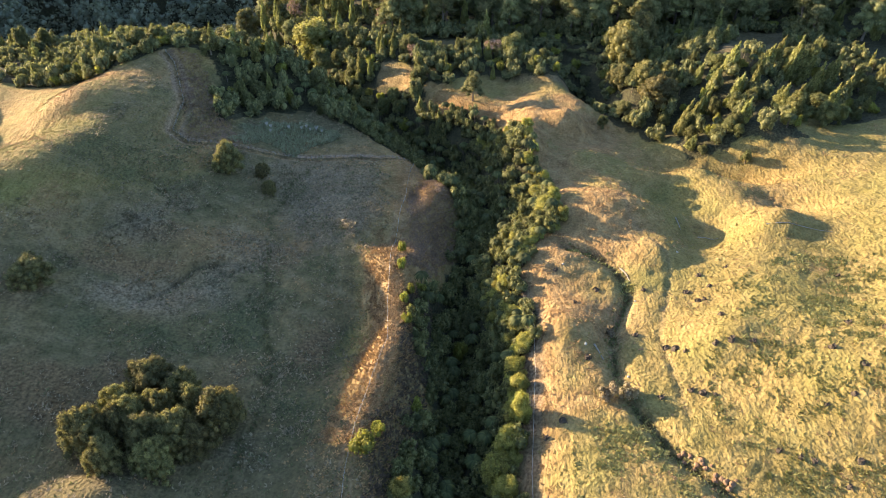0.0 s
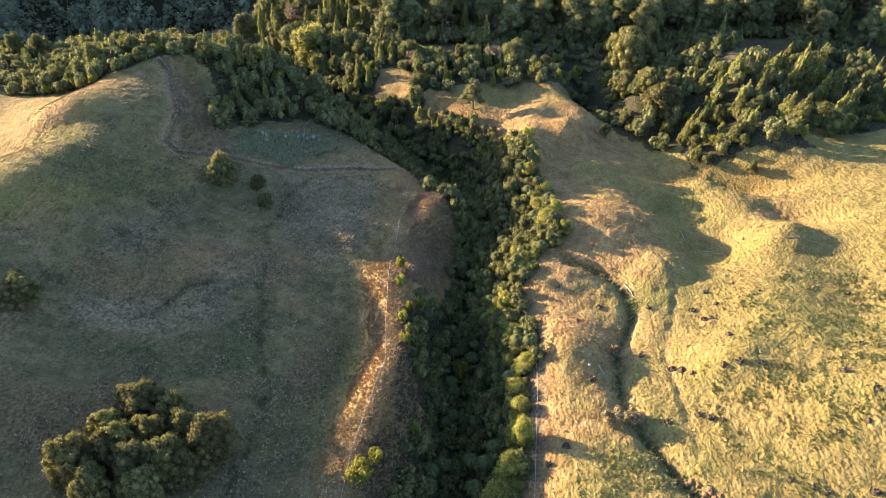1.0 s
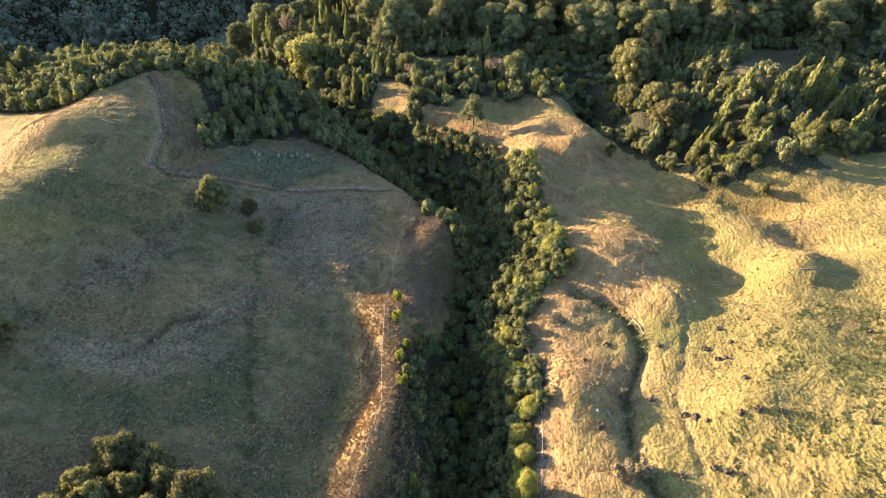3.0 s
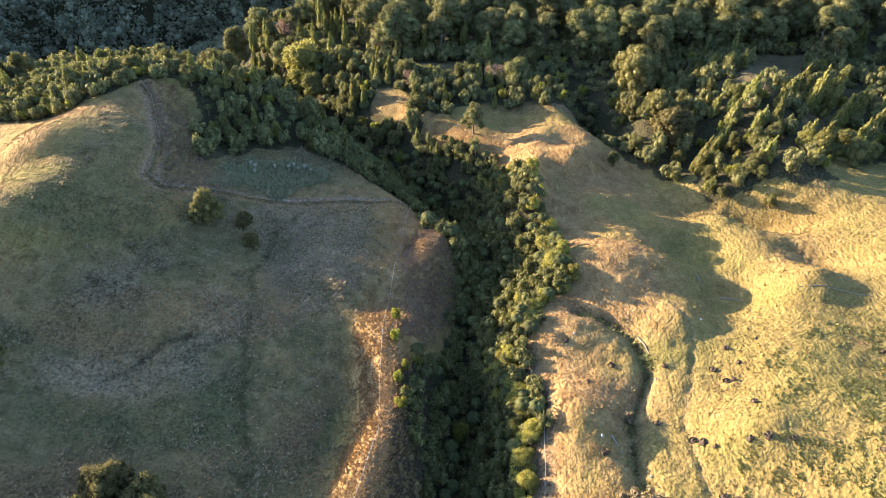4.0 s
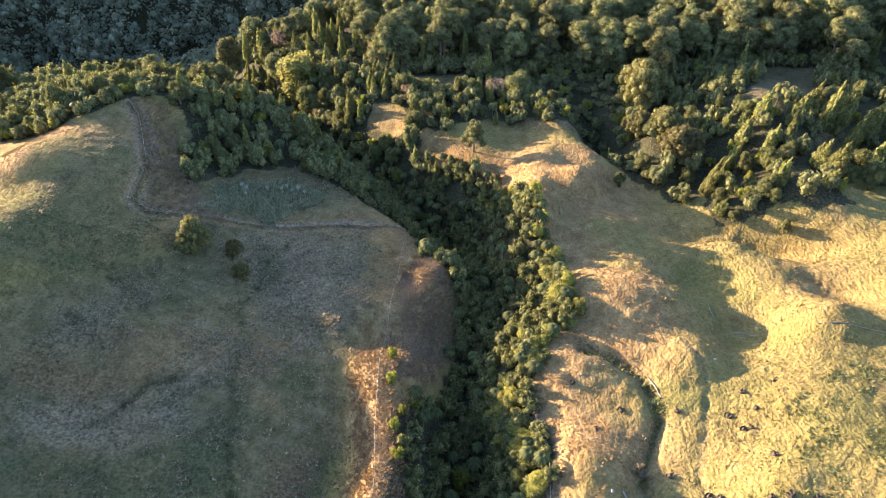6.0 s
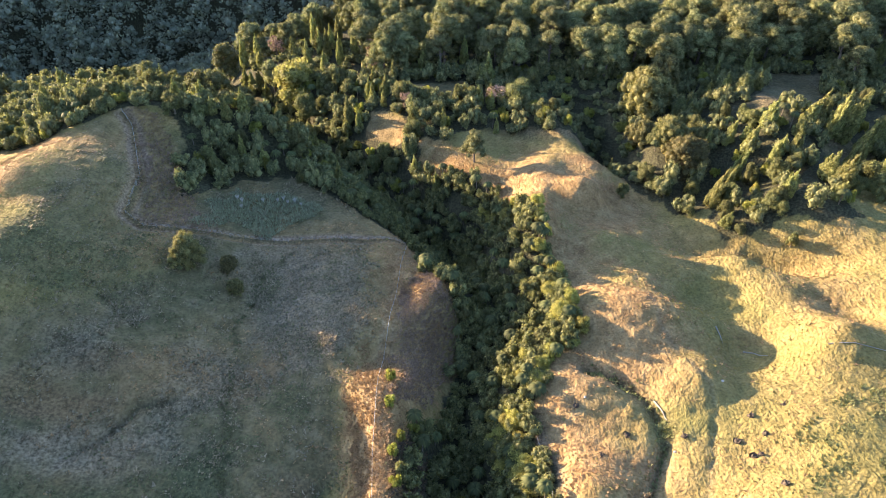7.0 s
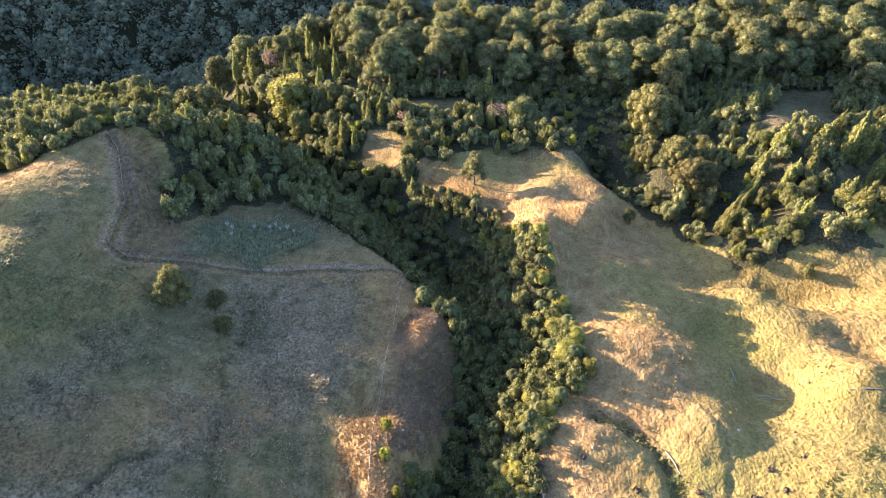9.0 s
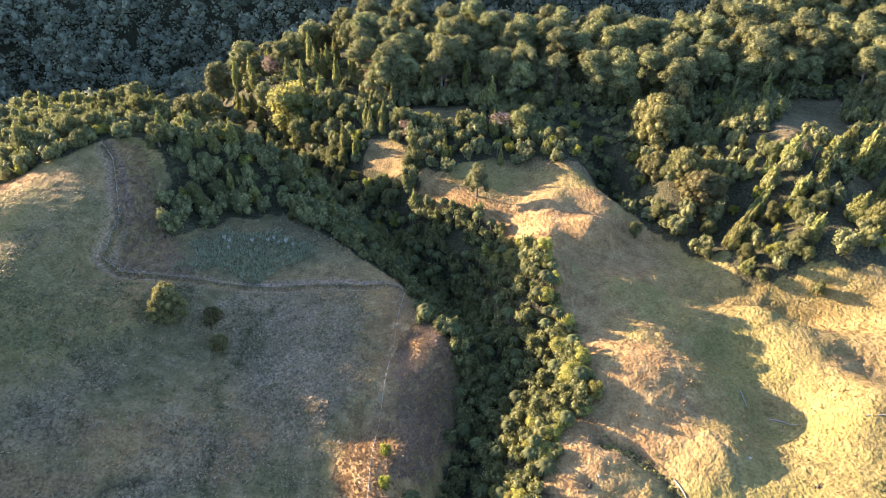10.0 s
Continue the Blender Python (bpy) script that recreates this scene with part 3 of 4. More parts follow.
def plant(kind, seed, light=0):
    """One unit plant, about 1 wide and 1 high times the size given in KINDS; returns wood and leaf arrays."""
    rng = np.random.default_rng(seed)
    if kind == "conical":
        H, R = 10.0, 3.1
        lobes = []
        spires = [(0.0, 0.0, 1.0, 1.0)] + [(math.cos(q) * R * 0.42, math.sin(q) * R * 0.42, 0.55 + 0.3 * rng.random(), 0.62) for q in rng.random(3) * 6.28]
        for sx0, sy0, tall, wide in spires:
            steps = int(13 * tall)
            for k in range(steps):
                u = (k + 0.5) / steps
                w = R * wide * 0.8 * (1 - u) ** 0.85 * (0.6 + 0.4 * min(1, u * 6))
                a = k * 2.4 + rng.random()
                lobes.append((sx0 + math.cos(a) * w * 0.5, sy0 + math.sin(a) * w * 0.5, 0.7 + u * (H * tall - 0.9), w * 0.56 + 0.18, w * 0.56 + 0.18, 0.75 + 0.45 * w))
        n, s = 5200, 0.27
        path, tr = stem(rng, H * 0.9, 0.22, 0.01)
        wood = [tr] + limbs(rng, path, 0.2, 7, 2.2, 0.1)
    elif kind == "round":
        H, R = 8.0, 3.9
        lobes = [(0, 0, 4.6, 2.6, 2.6, 2.6)]
        for k in range(15):
            a, u = k * 2.4 + rng.random(), rng.random()
            w = 1.15 + 0.75 * rng.random()
            q = R - w * 0.9
            lobes.append((math.cos(a) * q * (1 - 0.5 * u), math.sin(a) * q * (1 - 0.5 * u), 2.0 + 4.6 * u + 0.4 * rng.normal(), w, w, w * (0.95 + 0.4 * rng.random())))
        n, s = 5000, 0.27
        path, tr = stem(rng, 5.5, 0.34)
        wood = [tr] + limbs(rng, path, 0.34, 8, 3.2)
    elif kind == "dome":
        H, R = 8.0, 3.9
        lobes = [(0, 0, 3.4, 2.7, 2.7, 3.3)]
        heads = [(0.0, 0.0, 1.0)] + [(math.cos(q) * 1.7, math.sin(q) * 1.7, 0.72 + 0.2 * rng.random()) for q in (rng.random() + np.arange(3) * 2.1)]
        for hx, hy, tall in heads:
            for k in range(24):
                u = (k + rng.random()) / 24
                w = 0.5 + 0.4 * rng.random()
                q = 2.5 * (1 - u ** 2.4) ** 0.6 * (0.8 + 0.3 * rng.random()) - 0.4 * w
                a = k * 2.4 + 0.5 * rng.random()
                lobes.append((hx + math.cos(a) * q, hy + math.sin(a) * q, 0.7 + 6.7 * tall * u, w, w, w * 1.35))
        n, s = 9800, 0.2
        path, tr = stem(rng, 5.5, 0.34)
        wood = [tr] + limbs(rng, path, 0.34, 8, 2.6)
    elif kind == "forest":
        H, R = 17.0, 5.0
        lobes = []
        for k in range(34):
            a, u = k * 2.4 + rng.random(), rng.random() ** 0.7
            w = 0.9 + 1.1 * rng.random()
            q = R * (1.0 - 0.65 * u * u) * (0.4 + 0.6 * rng.random())
            lobes.append((math.cos(a) * q, math.sin(a) * q, 4.6 + 11.0 * u, w, w, w * (0.75 + 0.5 * rng.random())))
        n, s = 7600, 0.29
        path, tr = stem(rng, 14, 0.42, 0.03)
        wood = [tr] + limbs(rng, path, 0.42, 9, 4.2, 0.45)
    elif kind == "willow":
        H, R = 10.0, 6.0
        lobes = [(0, 0, 5, 3.6, 3.6, 3.6)]
        for k in range(20):
            a, u = k * 2.4 + rng.random(), rng.random()
            w = 1.5 + 0.8 * rng.random()
            q = (R - w) * (1 - 0.45 * u)
            lobes.append((math.cos(a) * q, math.sin(a) * q, 2.2 + 6.0 * u, w, w, w * 1.1))
        n, s = 4500, 0.45
        path, tr = stem(rng, 6.5, 0.5)
        wood = [tr] + limbs(rng, path, 0.5, 9, 4.5)
    elif kind == "bare":
        lobes = []
        for k in range(12):
            a, u = k * 2.4 + rng.random(), rng.random()
            w = 1.0 + 0.7 * rng.random()
            q = 3.0 * (1 - 0.5 * u)
            lobes.append((math.cos(a) * q, math.sin(a) * q, 3.4 + 4.2 * u, w, w, w))
        n, s = 1000, 0.42
        path, tr = stem(rng, 7.0, 0.26)
        wood = [tr] + limbs(rng, path, 0.26, 16, 4.0, 0.25)
    elif kind == "fern":
        path, tr = stem(rng, 3.0, 0.16, 0.03)
        wood = [tr]
        fr = []
        for k in range(17):
            a = k * 2 * math.pi / 17 + 0.2 * rng.random()
            out = np.array([math.cos(a), math.sin(a), 0])
            side = np.array([-out[1], out[0], 0])
            u = np.linspace(0, 1, 6)[:, None]
            mid = path[-1] + out * u * 1.9 + np.array([0, 0, 1]) * (0.9 * u - 1.6 * u * u)
            w = 0.36 * np.sin(math.pi * np.clip(u * 0.93 + 0.07, 0, 1))
            vv = np.stack([mid - side * w, mid + np.array([0, 0, 0.1]), mid + side * w], 1).reshape(-1, 3)
            ff = [(3 * i + j, 3 * i + j + 1, 3 * i + j + 4, 3 * i + j + 3) for i in range(5) for j in range(2)]
            fr.append((vv, np.array(ff)))
        return joined(wood), joined(fr)
    else:
        H, R = 3.0, 1.9
        lobes = [(0, 0, 1.3, 1.1, 1.1, 1.1)]
        for k in range(7):
            a = k * 2.4 + rng.random()
            w = 0.6 + 0.5 * rng.random()
            q = R - w * 0.9
            lobes.append((math.cos(a) * q, math.sin(a) * q, 0.8 + 1.5 * rng.random(), w, w, w * (0.9 + 0.4 * rng.random())))
        n, s = 760, 0.26
        path, tr = stem(rng, 1.9, 0.1)
        wood = [tr] + limbs(rng, path, 0.1, 5, 1.2, 0.2)
    if light:
        n, s = int(n * light), s * light ** (-0.3 if light < 1 else -0.5)
    lf = sprays(rng, lobes, n, s)
    inner = bulbs(lobes[::6] if light and light < 0.19 else lobes, 0.7) if kind != "bare" else None
    return joined(wood), (joined([lf, inner]) if inner else lf)


# kind: width and height of the unit plant, number of forms, leaves
KINDS = {"conical": (6.6, 10.2, 3, "conical"), "round": (8.2, 8.0, 3, "round"), "forest": (10.4, 16.8, 4, "forest"), "willow": (12.5, 10.2, 1, "willow"),
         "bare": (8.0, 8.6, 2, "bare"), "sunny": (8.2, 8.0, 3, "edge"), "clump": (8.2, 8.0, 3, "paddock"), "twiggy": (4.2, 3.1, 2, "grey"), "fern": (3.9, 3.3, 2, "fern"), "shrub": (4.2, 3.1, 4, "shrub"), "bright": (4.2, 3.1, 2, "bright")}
FORMS = {k: [plant({"bright": "shrub", "sunny": "round", "clump": "dome", "twiggy": "shrub"}.get(k, k), 100 * i + s, {"sunny": 1.6}.get(k, 0)) for s in range(KINDS[k][2])] for i, k in enumerate(KINDS)}
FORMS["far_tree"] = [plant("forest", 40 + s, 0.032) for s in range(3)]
FORMS["mid_tree"] = [plant("forest", 50 + s, 0.2) for s in range(4)]
FORMS["low_bush"] = [plant("shrub", 60 + s, 0.75) for s in range(4)]
FORMS["under_bush"] = [plant("shrub", 70 + s, 0.35) for s in range(3)]
FORMS["rim_bush"] = FORMS["under_bush"]
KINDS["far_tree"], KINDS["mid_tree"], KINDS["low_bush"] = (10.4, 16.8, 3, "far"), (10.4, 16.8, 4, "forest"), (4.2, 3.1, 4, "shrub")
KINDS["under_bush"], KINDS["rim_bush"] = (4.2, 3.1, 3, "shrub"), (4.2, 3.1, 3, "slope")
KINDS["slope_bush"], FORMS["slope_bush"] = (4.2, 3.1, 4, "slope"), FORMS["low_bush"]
WORDS = {
    "conical": ("conical_tree", "pointed olive-green native conifer standing in the bush", "tree", "crown"),
    "round": ("round_tree", "dense rounded olive-green native tree with a billowing crown", "tree", "crown"),
    "sunny": ("edge_tree", "sunlit yellow-green native tree with a billowing crown", "tree", "crown"),
    "clump": ("paddock_tree", "dense rounded olive-green native tree standing in the paddock", "tree", "crown"),
    "twiggy": ("grey_shrub", "rounded grey-brown twiggy shrub beside the small creek", "shrub", "crown"),
    "forest": ("forest_tree", "tall forest tree with a bare trunk and ragged crown", "tree", "crown"),
    "willow": ("spreading_tree", "broad pale green spreading tree with soft foliage", "tree", "crown"),
    "bare": ("leafless_tree", "pinkish-grey half-bare tree with fine twigs", "tree", "crown"),
    "fern": ("tree_fern", "green tree fern with a rosette of arching fronds", "tree fern", "fronds"),
    "shrub": ("shrub", "low dark green bushy shrub in the gully", "shrub", "foliage"),
    "bright": ("bright_shrub", "yellow-green leafy shrub at the edge of the gully", "shrub", "foliage"),
}
MADE = {}


def grow(kind, x, y, width, height, label="", lean=0.0, r=random.Random(3)):
    """Plants one thing of a kind on the ground."""
    form = r.randrange(KINDS[kind][2])
    w0, h0, _, leaf = KINDS[kind]
    name, words, cat, crown = WORDS[kind]
    z = float(broad(np.array([float(x)]), np.array([float(y)]))[0])
    m = Matrix.Translation((x, y, z - 0.15)) @ Matrix.Rotation(radians(lean), 4, "Y") @ Matrix.Rotation(r.random() * 6.28, 4, "Z") @ Matrix.Diagonal((width / w0, width / w0, height / h0, 1))
    if (kind, form) not in MADE:
        wood, leaves = FORMS[kind][form]
        ob = new(name)
        ob.empty_display_size = 0.5
        tagged(ob, words, cat, name.replace("_", " ") + "s of the hill country")
        part("trunk", mesh("trunk", *wood, BARK, True), ob, "grey-brown bark")
        tagged(part(crown, mesh(crown, *leaves, LEAF[leaf]), ob), kind="stuff" if leaf == "bare" else "")
        ob.matrix_basis = m
        MADE[kind, form] = ob
    else:
        first = MADE[kind, form]
        ob = copy_thing(first, m @ Matrix.Diagonal((1 / first.scale.x, 1 / first.scale.y, 1 / first.scale.z, 1)))
    if label:
        tagged(ob, label)
    return ob


def scatter_points(rng, lo, hi, gap):
    xs, ys = np.meshgrid(np.arange(lo[0], hi[0], gap), np.arange(lo[1], hi[1], gap))
    x = xs.ravel() + rng.uniform(-0.45, 0.45, xs.size) * gap
    y = ys.ravel() + rng.uniform(-0.45, 0.45, xs.size) * gap
    return x, y


def thicket(name, words, cat, kind, x, y, scale, stretch, rng):
    """What nobody could count: many plants as one sheet of leaves."""
    V, F, n = [], [], 0
    z = broad(x, y)
    forms = rng.integers(0, KINDS[kind][2], len(x))
    turn = rng.random(len(x)) * 6.28
    for f in range(KINDS[kind][2]):
        wood, leaves = FORMS[kind][f]
        v, q = joined([wood, leaves]) if kind == "mid_tree" else leaves
        for i in np.nonzero(forms == f)[0]:
            c, s = math.cos(turn[i]) * scale[i], math.sin(turn[i]) * scale[i]
            w = np.empty_like(v)
            w[:, 0], w[:, 1], w[:, 2] = v[:, 0] * c - v[:, 1] * s + x[i], v[:, 0] * s + v[:, 1] * c + y[i], v[:, 2] * scale[i] * stretch[i] + z[i] - 0.15
            V.append(w)
            F.append(q + n)
            n += len(w)
    ob = new(name, mesh(name, np.concatenate(V), np.concatenate(F), LEAF[KINDS[kind][3]]))
    return tagged(ob, words, cat, kind="stuff")


wr = np.random.default_rng(5)
pick = random.Random(11)

# ---- single trees ----
OPEN_BUSHES = [(-62.7, 174.6, 9.4, 9.6), (-53.8, 176.1, 5.0, 4.6), (-50.1, 167.9, 4.6, 4.6)]
for a in OPEN_BUSHES:
    grow("clump", *a, "rounded olive-green bush standing alone in the shaded paddock")
NEAR_CLUMP = [(-58.8, 91.1, 10.6, 9.6), (-51.7, 89.4, 9.0, 9.0), (-43.8, 83.5, 11.1, 12.3), (-58.9, 81.5, 9.0, 10.5), (-49.9, 78.3, 9.8, 11.1), (-65.0, 76.5, 10.1, 11.9), (-60.8, 78.4, 7.1, 10.8), (-46.5, 77.5, 8.0, 9.0), (-54.5, 84.0, 8.0, 9.5), (-48.5, 85.5, 7.5, 10.0), (-62.5, 85.0, 8.0, 9.0), (-55.5, 77.0, 9.0, 10.5), (-52.0, 72.5, 8.5, 9.0), (-60.5, 72.0, 8.0, 9.0)]
for a in NEAR_CLUMP:
    grow("clump", *a, "tall rounded native tree in a dense clump on the near slope")
grow("clump", -92.1, 117.5, 10.4, 7.0, "lone rounded native tree on the shaded slope")
grow("forest", 11.0, 236.6, 8.6, 11.5, "lone pale-trunked tree with a raised round crown on the knoll")
LONE_CONES = [(19.4, 256.7, 3.0, 6.7), (1.0, 256.5, 4.1, 9.1), (-8.7, 240.9, 4.3, 9.5), (-1.5, 232.2, 4.2, 9.2), (56.4, 238.7, 3.6, 7.8), (-18.0, 293.9, 4.7, 10.3), (-20.5, 283.8, 4.6, 9.4), (-29.7, 268.7, 4.0, 8.8)]
for a in LONE_CONES:
    grow("conical", *a, "slim pointed yellow-green conifer beside the clearing")
for a in [(-10.7, 247.7, 5.9, 6.6), (-9.6, 255.0, 7.9, 6.7), (40.0, 264.4, 6.3, 6.1), (28.3, 275.2, 12.5, 9.0), (-52.4, 288.5, 10.9, 9.8), (-90.6, 283.1, 12.4, 12.1), (-95.7, 325.1, 9.2, 9.4), (-81.8, 236.8, 8.3, 7.0), (-14.1, 275.7, 8.1, 9.6)]:
    grow("round", *a)
for a in [(-6.1, 304.8, 6.6, 13.9), (18.2, 291.8, 7.6, 14.1), (24.9, 298.0, 6.5, 12.2), (-33.8, 272.4, 6.5, 12.5)]:
    grow("conical", *a)
CONIFERS = [(79.7, 210.3, 7.5, 15.0), (85.7, 217.3, 5.6, 12.0), (89.9, 222.7, 6.4, 12.6), (94.9, 230.2, 7.3, 11.4), (101.7, 236.9, 9.0, 12.0), (91.3, 237.1, 6.7, 9.6), (100.8, 223.0, 7.3, 10.4), (106.1, 224.6, 5.5, 8.4), (110.1, 232.3, 6.8, 8.3), (115.3, 238.7, 8.5, 9.5),
            (96.6, 203.1, 7.1, 10.0), (110.9, 211.0, 9.0, 10.3), (113.2, 206.4, 9.5, 12.0), (108.8, 199.0, 7.2, 6.5), (128.5, 238.9, 11.5, 19.0), (124.1, 238.7, 9.0, 17.0), (80.1, 198.6, 6.0, 5.9), (84.3, 237.5, 5.6, 8.3), (126.3, 225.3, 7.6, 11.2), (133, 244, 10, 17), (138, 236, 10, 16), (131, 231, 8.5, 14), (120, 243, 7.5, 13), (131, 217, 8.5, 12.5), (137, 222, 9, 14)]
for a in CONIFERS:
    grow("conical", a[0], a[1], 0.86 * a[2], a[3], "pointed golden-green conifer leaning on the sunny valley side", 8.0 + 6.0 * pick.random())
for a in [(124, 203.5, 9.0, 8.5), (124.5, 213, 9.5, 9.0), (118.5, 206, 6.0, 5.0), (98.6, 213.8, 7.4, 7.6), (55.8, 218.0, 4.7, 4.8), (64.9, 226.8, 6.4, 5.4), (68.7, 219.7, 5.6, 5.1), (77.0, 219.1, 5.7, 5.6), (72.7, 207.0, 4.4, 3.7), (83.2, 195.1, 4.3, 3.5), (94.8, 188.1, 3.6, 4.5), (70.7, 242.6, 7.5, 6.0), (85.5, 248.1, 7.7, 6.2), (87.4, 199.0, 5.0, 4.2), (91.8, 199.7, 5.7, 5.2), (93.6, 196.9, 4.7, 4.3)]:
    grow("round", *a)
for a in [(76.8, 230.7, 15.5, 11.3), (75.3, 243.0, 13.5, 10.0), (67.2, 248.1, 11.7, 8.6)]:
    grow("clump", *a, "broad spreading pale-leaved tree above the side gully")
grow("willow", -58.2, 300.4, 20, 15.0)
grow("clump", 73.2, 268.6, 20, 17, "huge broad-crowned forest tree at the edge of the wood")
grow("clump", 83.0, 284.0, 14, 15, "tall rounded forest tree behind a huge broad-crowned one")
grow("forest", 92.4, 302.0, 13.7, 20)
for a in [(-25.9, 315.8, 10.4, 9.8), (-26.3, 305.1, 6.7, 6.4), (20.5, 276.7, 9.5, 6.0), (-12.5, 271, 5.0, 7.0), (-70, 330, 8, 9)]:
    grow("bare", *a)
for a in [(33.2, 90.0, 4.4, 4.2), (37.6, 90.6, 4.6, 4.4), (37.6, 109, 2.6, 2.6)]:
    grow("twiggy", *a)
EDGE_TREES = [(26.8, 198.6, 5.5, 7.2), (20.3, 208.5, 7.0, 5.6), (13.7, 217.7, 5.6, 5.2), (19.4, 147.5, 4.6, 7.9), (28.5, 157.6, 7.8, 9.0), (27.3, 167.9, 6.7, 6.6), (17.8, 142.0, 3.8, 4.3), (20.6, 138.8, 5.8, 5.7), (29.5, 150.0, 5.4, 4.8), (27.6, 179.7, 5.6, 4.7), (-8.6, 70.3, 5.6, 6.7)]
EDGE_TREES += [(16.0, 116.8, 6.4, 6.4), (15.2, 89.0, 5.4, 9.0), (12.4, 82.9, 6.7, 7.9), (9.9, 77.9, 7.5, 8.5), (11.3, 72.6, 6.3, 7.5), (14.8, 102.1, 5.5, 7.9), (15.6, 97.1, 4.9, 7.0), (17.8, 107.7, 5.1, 5.1), (12.3, 129.5, 5.2, 5.0), (15.0, 130.0, 5.1, 5.7), (14.5, 122.5, 5.5, 5.8), (12.5, 66, 6, 7)]
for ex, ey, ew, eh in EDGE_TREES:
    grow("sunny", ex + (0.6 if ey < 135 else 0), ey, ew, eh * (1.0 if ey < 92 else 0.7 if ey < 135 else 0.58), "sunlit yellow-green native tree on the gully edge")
for a in [(-15.0, 76.6, 5.8, 5.4), (-8.3, 112.9, 2.9, 3.6), (-5.4, 127.3, 2.9, 3.4), (-7.7, 123.2, 2.2, 3.7), (4.2, 116.0, 4.2, 7.0), (-5.7, 92.0, 3.1, 4.1), (-10.4, 137.5, 2.6, 3.4), (-10.1, 130.1, 2.5, 3.4), (-9.0, 119.5, 2.6, 3.2), (-12.5, 81.5, 3.4, 3.4)]:
    grow("bright", *a)


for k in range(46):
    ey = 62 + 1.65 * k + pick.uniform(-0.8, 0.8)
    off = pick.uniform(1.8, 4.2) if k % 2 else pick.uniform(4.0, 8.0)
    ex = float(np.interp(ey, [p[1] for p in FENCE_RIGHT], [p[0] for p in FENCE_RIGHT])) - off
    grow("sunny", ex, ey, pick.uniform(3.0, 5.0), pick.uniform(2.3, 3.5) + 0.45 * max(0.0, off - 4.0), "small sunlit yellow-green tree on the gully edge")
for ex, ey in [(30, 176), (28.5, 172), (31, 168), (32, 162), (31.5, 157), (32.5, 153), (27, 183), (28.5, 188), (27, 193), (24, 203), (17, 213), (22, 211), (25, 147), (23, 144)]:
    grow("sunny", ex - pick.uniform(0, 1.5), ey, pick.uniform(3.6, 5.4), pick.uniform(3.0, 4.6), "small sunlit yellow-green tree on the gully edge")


# ---- gully bush ----
def share(x, y, keep, rng):
    k = rng.random(len(x)) < keep
    return (x[k], y[k]), (x[~k], y[~k])


x, y = scatter_points(wr, (-30, 0), (40, 236), 2.5)
k = wooded(x, y) & (y < 236)
x, y = x[k], y[k]
d, _ = distance_to(x, y, GULLY)
lone = (wr.random(len(x)) < 0.13) & (y > 66)
for a, b in zip(x[lone], y[lone]):
    grow("shrub", a, b, 3.4 + 2.2 * pick.random(), 3.0 + 2.4 * pick.random())
rest = ~lone
fernish = rest & (wr.random(len(x)) < 0.32)
for n, (a, b) in enumerate(zip(x[fernish], y[fernish])):
    if b > 60 and n % 2 == 0:
        grow("fern", a, b, 3.2 + 1.4 * pick.random(), 3.6 + 2.0 * pick.random())
rest &= ~fernish
thicket("gully_bush", "dense dark native bush filling the gully", "bush", "low_bush", x[rest], y[rest], 0.7 + 0.6 * wr.random(rest.sum()), 0.8 + 0.7 * wr.random(rest.sum()), wr)

# ---- bush on the slopes ----
x, y = scatter_points(wr, (-150, 198), (170, 304), 4.0)
k = wooded(x, y) & ((y > 236) | (x < -30) | (x > 40)) & ((x < 66) | (y > 262) | (wr.random(len(x)) < 0.5))
x, y = x[k], y[k]
u = wr.random(len(x))
u = np.where((x < -20) & (y > 222), u * 0.62, u)
u = np.where((x > 60) & (y < 262), u * 0.48, u)
u = np.where((x > 36) & (x < 66) & (y > 222) & (y < 292), 0.13 + 0.87 * u, u)
for a, b in zip(x[u < 0.05], y[u < 0.05]):
    grow("conical", a, b, 3.6 + 2.4 * pick.random(), 6 + 4 * pick.random())
m = (u > 0.05) & (u < 0.13)
for a, b in zip(x[m], y[m]):
    grow("round", a, b, 4.5 + 3 * pick.random(), 4.5 + 3.5 * pick.random())
m = (u > 0.13) & (u < 0.22)
for a, b in zip(x[m], y[m]):
    short = 0.55 if 36 < a < 68 and b < 292 else 1.0
    grow("fern", a, b, 3.3 + 1.1 * pick.random(), (4.0 + 2.0 * pick.random()) * short)
m = (u > 0.22) & (u < 0.27)
for a, b in zip(x[m], y[m]):
    grow("bright", a, b, 3.4 + 2 * pick.random(), 3 + 2 * pick.random())
m = u > 0.27
low = np.where((x > 36) & (x < 70) & (y > 222) & (y < 292), 0.68, 1.0)
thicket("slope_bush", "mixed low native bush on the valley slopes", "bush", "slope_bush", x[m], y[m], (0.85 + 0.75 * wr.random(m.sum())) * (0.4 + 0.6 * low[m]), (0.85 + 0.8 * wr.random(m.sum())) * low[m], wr)

